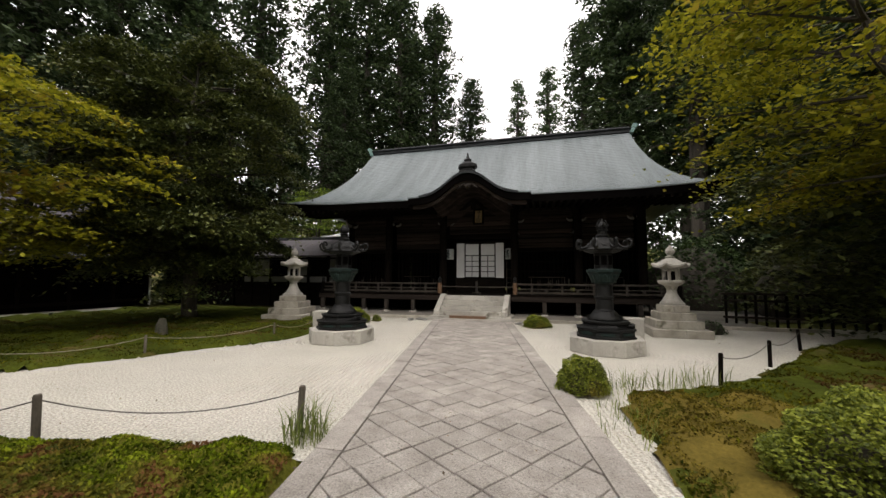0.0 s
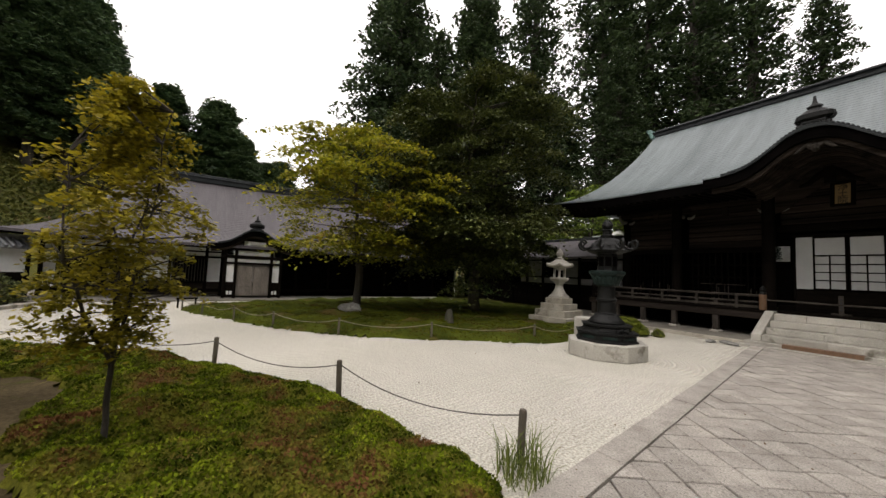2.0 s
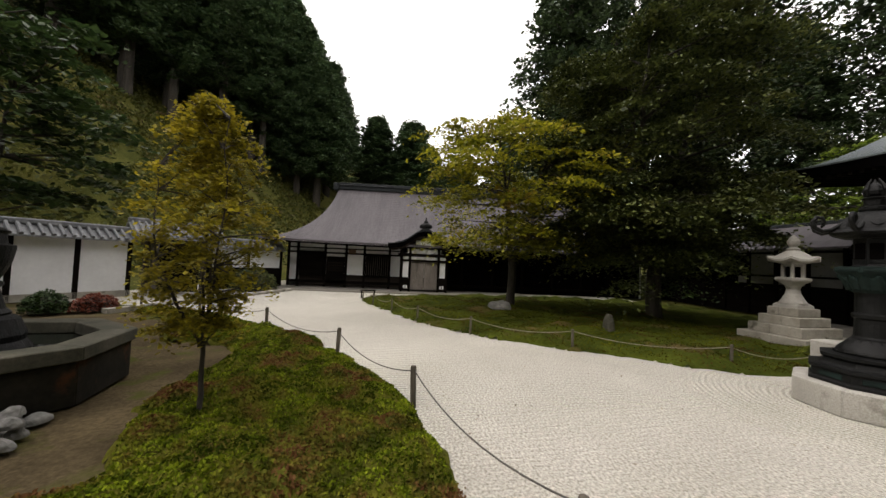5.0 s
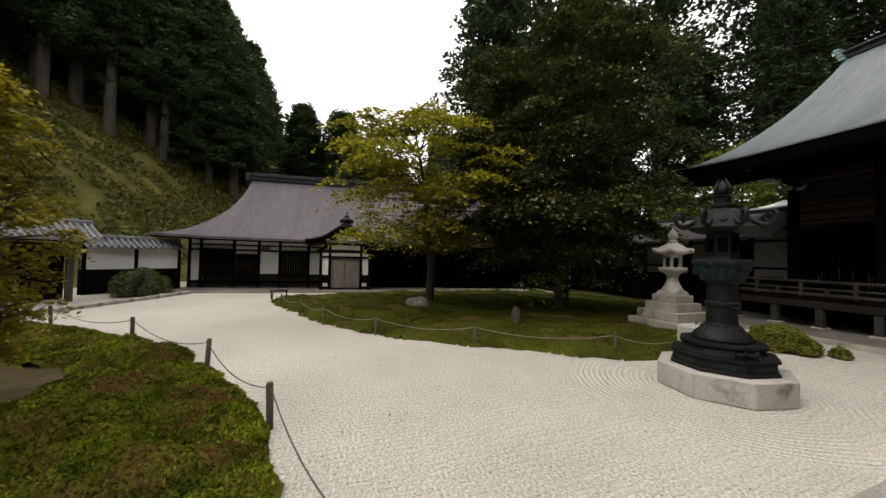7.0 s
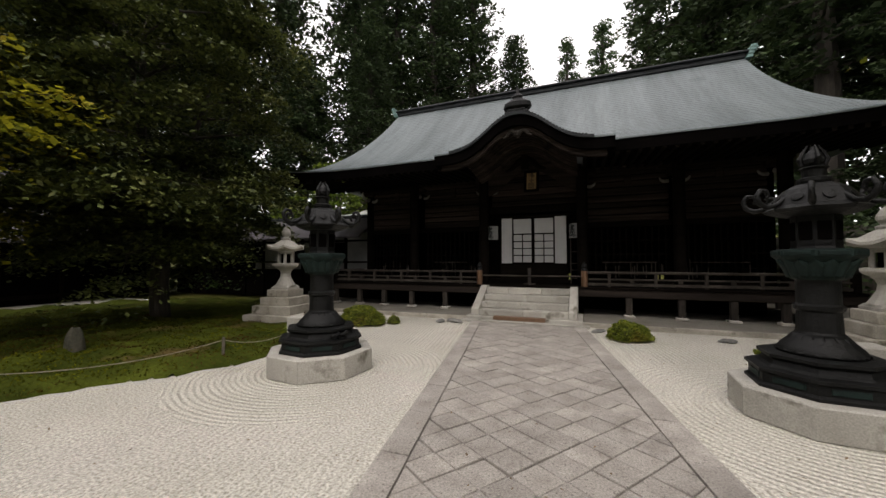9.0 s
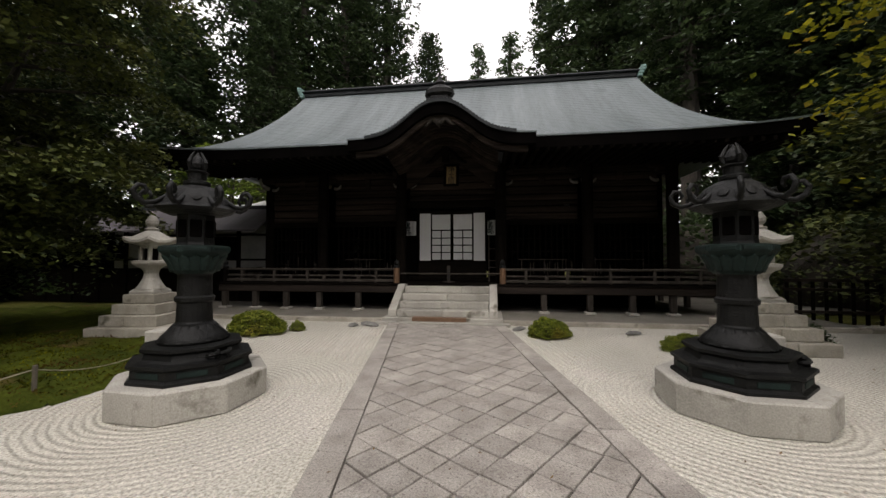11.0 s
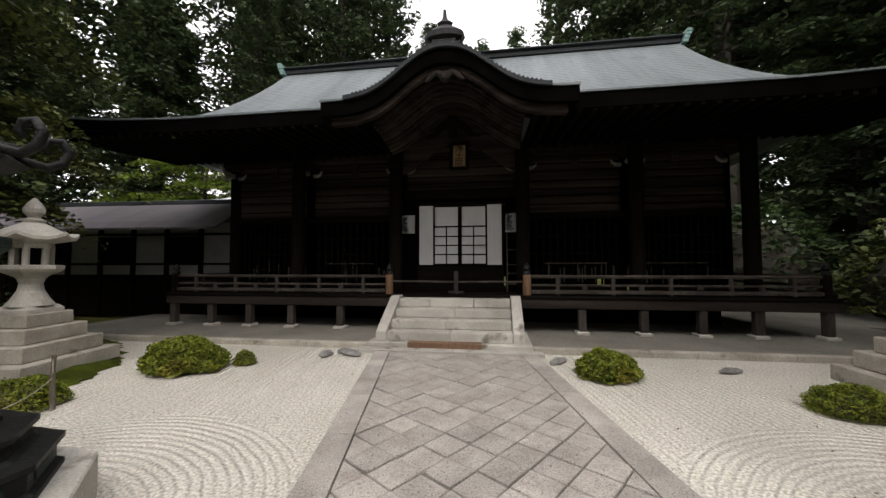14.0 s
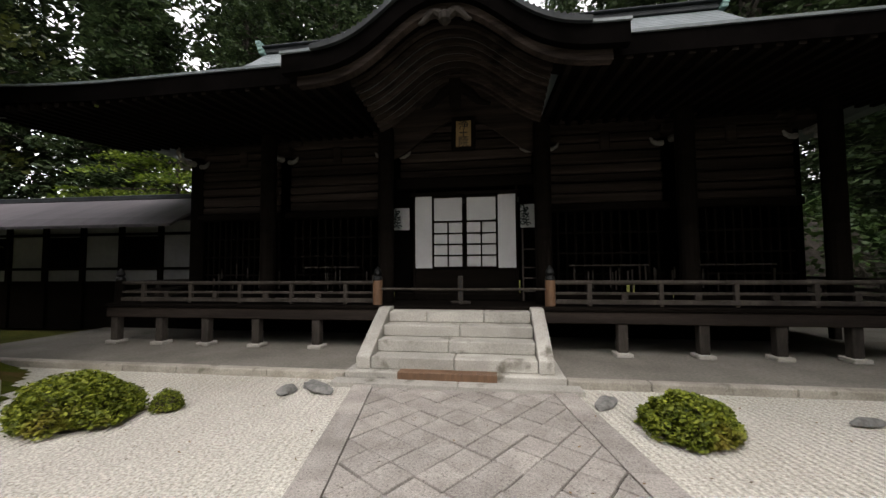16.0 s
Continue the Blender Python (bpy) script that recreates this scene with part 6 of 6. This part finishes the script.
FOREST = [
    (ced_c, -31.4, 18.6, 34, 10, 1.0), (ced_b, -21, 28, 33, 40, 1), (ced_a, -17, 33, 34, 200, 1), (ced_b, -14.2, 36, 33, 80, 1), (ced_a, -10.5, 35.5, 31, 15, 1),
    (ced_b, -7.4, 38, 30, 300, 1), (ced_a, -3.9, 41, 22.5, 140, 0.95), (ced_d, 1.1, 56, 28.5, 0, 1.0), (ced_d, 5.6, 56, 30, 90, 1.1),
    (ced_c, 11.5, 38, 33, 210, 1), (ced_a, 14, 32, 31, 30, 1), (ced_c, 17.5, 28.5, 30, 70, 1), (ced_b, 12.4, 26.5, 27, 10, 1), (ced_c, 20.5, 24.5, 28, 160, 1), (ced_a, 22.5, 19.5, 27, 250, 1), (ced_c, 17, 20, 20, 50, 1),
    (ced_c, 19, 13.5, 24, 0, 1), (ced_a, 22, 9, 26, 20, 1), (ced_c, 21, 4, 25, 90, 1), (ced_c, 15.2, 16.8, 16, 120, 1.2), (ced_c, 14.5, 22.5, 15, 220, 1.2),
    (ced_a, -19, 22, 16, 300, 1.1), (ced_c, -15.5, 24.5, 15, 10, 1.2), (ced_a, -12.5, 28, 19, 60, 1), (ced_b, -12, 43, 30, 10, 1), (ced_b, -20, 42, 31, 70, 1),
    (ced_b, 9, 46, 31, 10, 1), (ced_a, 24, 33, 32, 180, 1), (ced_c, 27, 26, 30, 110, 1), (ced_c, 28, 14, 28, 210, 1),
    (ced_c, -22.5, 22.5, 27, 75, 1), (ced_a, -25.5, 20.0, 24, 145, 1),
    # wooded bank on the left
    (ced_e, -24.0, -30.3, 22, 0, 1), (ced_e, -27.2, -29.2, 23, 50, 1), (ced_e, -29.6, -25.5, 20, 110, 1), (ced_e, -33.0, -22.4, 20, 190, 1), (ced_e, -37.5, -18.7, 20, 240, 1), (ced_e, -40.6, -14.3, 20, 300, 1), (ced_e, -44.5, -10.9, 20.5, 20, 1),
    (ced_e, -47.9, -7.6, 18, 70, 1), (ced_b, -32.6, -21.8, 16, 10, 1.3), (ced_b, -34.6, -19.2, 16, 130, 1.3), (ced_b, -39.4, -12.7, 15, 220, 1.3), (ced_e, -41.7, -9.5, 15, 330, 1), (ced_b, -36.8, -15.8, 17, 40, 1.3), (ced_e, -43.7, -17.7, 22, 80, 1),
    (ced_e, -50.2, -14.4, 22, 10, 1), (ced_e, -34.6, -26.6, 22, 30, 1), (ced_e, -41.0, -23.4, 22, 140, 1), (ced_e, -20.6, -33.0, 22, 75, 1), (ced_e, -17.9, -32.8, 23, 120, 1),
    (ced_e, -53.7, -1.7, 15.5, 180, 1.3), (ced_e, -54.0, 3.8, 19.5, 40, 1.3), (ced_d, -57.2, 7.7, 17, 60, 1.3), (ced_e, -58.4, 12.4, 15, 250, 1.3), (ced_e, -47.4, 17.2, 18, 10, 1), (ced_e, -43.5, 21.8, 20, 100, 1), (ced_e, -56.9, -8.1, 14, 10, 1.2),
    (ced_e, -42.9, -7.5, 17, 33, 1), (ced_e, -49.6, -10.8, 19, 133, 1), (ced_e, -36.3, -20.7, 19, 203, 1), (ced_e, -50.7, 6.7, 16, 33, 1), (ced_e, -55.3, 10.0, 14, 313, 1.2),
    # behind the walker
    (ced_c, -12, -18, 22, 0, 1), (ced_c, 0, -20, 24, 40, 1), (ced_c, 9, -17, 22, 80, 1), (ced_c, 17, -11, 24, 160, 1), (ced_c, 20, -3, 24, 210, 1), (ced_c, -6, -14, 16, 120, 1.2),
]
for src, x, y, h, turn, wide in FOREST:
    plant(src, x, y, h, turn, wide)

# undergrowth that closes the view under the trees
for k, (x, y, rx, ry, rz) in enumerate(((-15.5, 19.5, 4.5, 1.8, 2.2), (13, 18.5, 3, 2.0, 2.6), (16.5, 15.5, 2.6, 2.2, 2.4), (17.5, 11.5, 2.4, 2.6, 2.2), (-30, 8, 2, 6, 2.5), (-8.5, 24, 5, 2, 2.6), (10, 22, 3, 2.5, 3.0))):
    shrub(x, y, rx, ry, rz, LEAF_DARK if k % 2 else LEAF_GLOSS, "dense dark undergrowth below the cedars", 70 + k, z=terrain(x, y), n=4200, size=0.2)


# ---- the paved path: edging stones and lozenge slabs ----
pavement = thing("paved_path", pose(0, 0, 0), "granite path of lozenge slabs between long edging stones", "path", kind="structure")
bm = bmesh.new()
ys_ = [-6.0 + 0.5 * k for k in range(41)]
rows_ = []
for y in ys_:
    y = min(y, 14.42)
    rows_.append([bm.verts.new((path_left(y) + 0.03, y, 0.004)), bm.verts.new((path_right(y) - 0.03, y, 0.004))])
for a, b in zip(rows_, rows_[1:]):
    bm.faces.new((a[0], a[1], b[1], b[0]))
part("bedding", bm, JOINT, pavement)


def prism(pts, z0, z1, inset=0.006):
    """A slab with slightly eased upper edges."""
    c = Vector((sum(p[0] for p in pts) / len(pts), sum(p[1] for p in pts) / len(pts), 0))
    low = [(p[0], p[1], z0) for p in pts]
    mid = [(p[0], p[1], z1 - inset) for p in pts]
    up = [tuple(c + (Vector((p[0], p[1], 0)) - c) * (1 - inset / max(0.05, (Vector((p[0], p[1], 0)) - c).length))) for p in pts]
    up = [(p[0], p[1], z1) for p in up]
    n = len(pts)
    faces = [tuple(range(2 * n, 3 * n))]
    for r in (0, n):
        faces += [(r + k, r + (k + 1) % n, r + n + (k + 1) % n, r + n + k) for k in range(n)]
    return low + mid + up, faces


def clip(poly, nx, ny, d):
    """Keeps the part of a polygon with nx*x + ny*y <= d."""
    out = []
    for k in range(len(poly)):
        p, q = poly[k], poly[(k + 1) % len(poly)]
        a, b = nx * p[0] + ny * p[1] - d, nx * q[0] + ny * q[1] - d
        if a <= 0:
            out.append(p)
        if a * b < 0:
            t = a / (a - b)
            out.append((p[0] + (q[0] - p[0]) * t, p[1] + (q[1] - p[1]) * t))
    return out


def area(poly):
    return 0.5 * abs(sum(poly[k][0] * poly[(k + 1) % len(poly)][1] - poly[(k + 1) % len(poly)][0] * poly[k][1] for k in range(len(poly))))


slab_rng = random.Random(11)
EDGE = 0.25
for side in (0, 1):
    y = 14.3
    while y > -4:
        L = slab_rng.uniform(0.75, 1.15)
        a, b = y - L + 0.008, y
        if side == 0:
            q = [(path_left(a), a), (path_left(a) + EDGE, a), (path_left(b) + EDGE, b), (path_left(b), b)]
        else:
            q = [(path_right(a) - EDGE, a), (path_right(a), a), (path_right(b), b), (path_right(b) - EDGE, b)]
        v, f = prism(q, -0.03, 0.042 + slab_rng.uniform(-0.004, 0.004))
        o = new("edging_stone", raw_mesh("edging_stone", v, f))
        finish(o, PAVING)
        o.parent = pavement
        y -= L
v, f = prism([(-1.55, 14.28), (0.1, 14.22), (0.1, 14.44), (-1.55, 14.5)], -0.03, 0.06)
o = new("edging_stone", raw_mesh("edging_stone", v, f))
finish(o, GRANITE)
o.parent = pavement
v, f = prism([(0.108, 14.22), (1.6, 14.16), (1.6, 14.38), (0.108, 14.44)], -0.03, 0.06)
o = new("edging_stone", raw_mesh("edging_stone", v, f))
finish(o, GRANITE)
o.parent = pavement

AX = -0.1425                                   # lean of the path's axis
ca, sa = math.cos(math.atan(-AX)), math.sin(math.atan(-AX))
DD = 0.395
far_v, far_f = [], []
for j in range(-4, 100):
    for i in range(-6, 7):
        u, w = (i + 0.5 * (j % 2)) * DD, -j * DD / 2
        cx, cy = 0.06 + u * ca - w * sa, 14.2 + u * sa + w * ca
        h = DD / 2 - 0.0095
        q = [(0, -h), (h, 0), (0, h), (-h, 0)]
        q = [(cx + a * ca - b * sa + slab_rng.uniform(-0.006, 0.006), cy + a * sa + b * ca + slab_rng.uniform(-0.006, 0.006)) for a, b in q]
        # keep inside the edging stones: x >= left + EDGE, x <= right - EDGE, y below the cross stones
        d0 = -1.20 + 14.1 * 0.148 + EDGE + 0.008
        q = clip(q, -1.0, -0.148, -d0)
        if len(q) > 2:
            d1 = 1.50 + 14.1 * 0.137 - EDGE - 0.008
            q = clip(q, 1.0, 0.137, d1)
        if len(q) > 2:
            q = clip(q, 0.036, 1.0, 14.20)
        if len(q) < 3 or area(q) < 0.004:
            continue
        v, f = prism(q, -0.02, 0.03 + slab_rng.uniform(-0.005, 0.006))
        if cy > 5.6:
            o = new("paving_slab", raw_mesh("paving_slab", v, f))
            finish(o, PAVING)
            o.parent = pavement
        else:
            n0 = len(far_v)
            far_v += v
            far_f += [tuple(n0 + k for k in ff) for ff in f]
o = new("paving_rest", raw_mesh("paving_rest", far_v, far_f))
finish(o, PAVING)
o.parent = pavement
o["kind"] = "stuff"
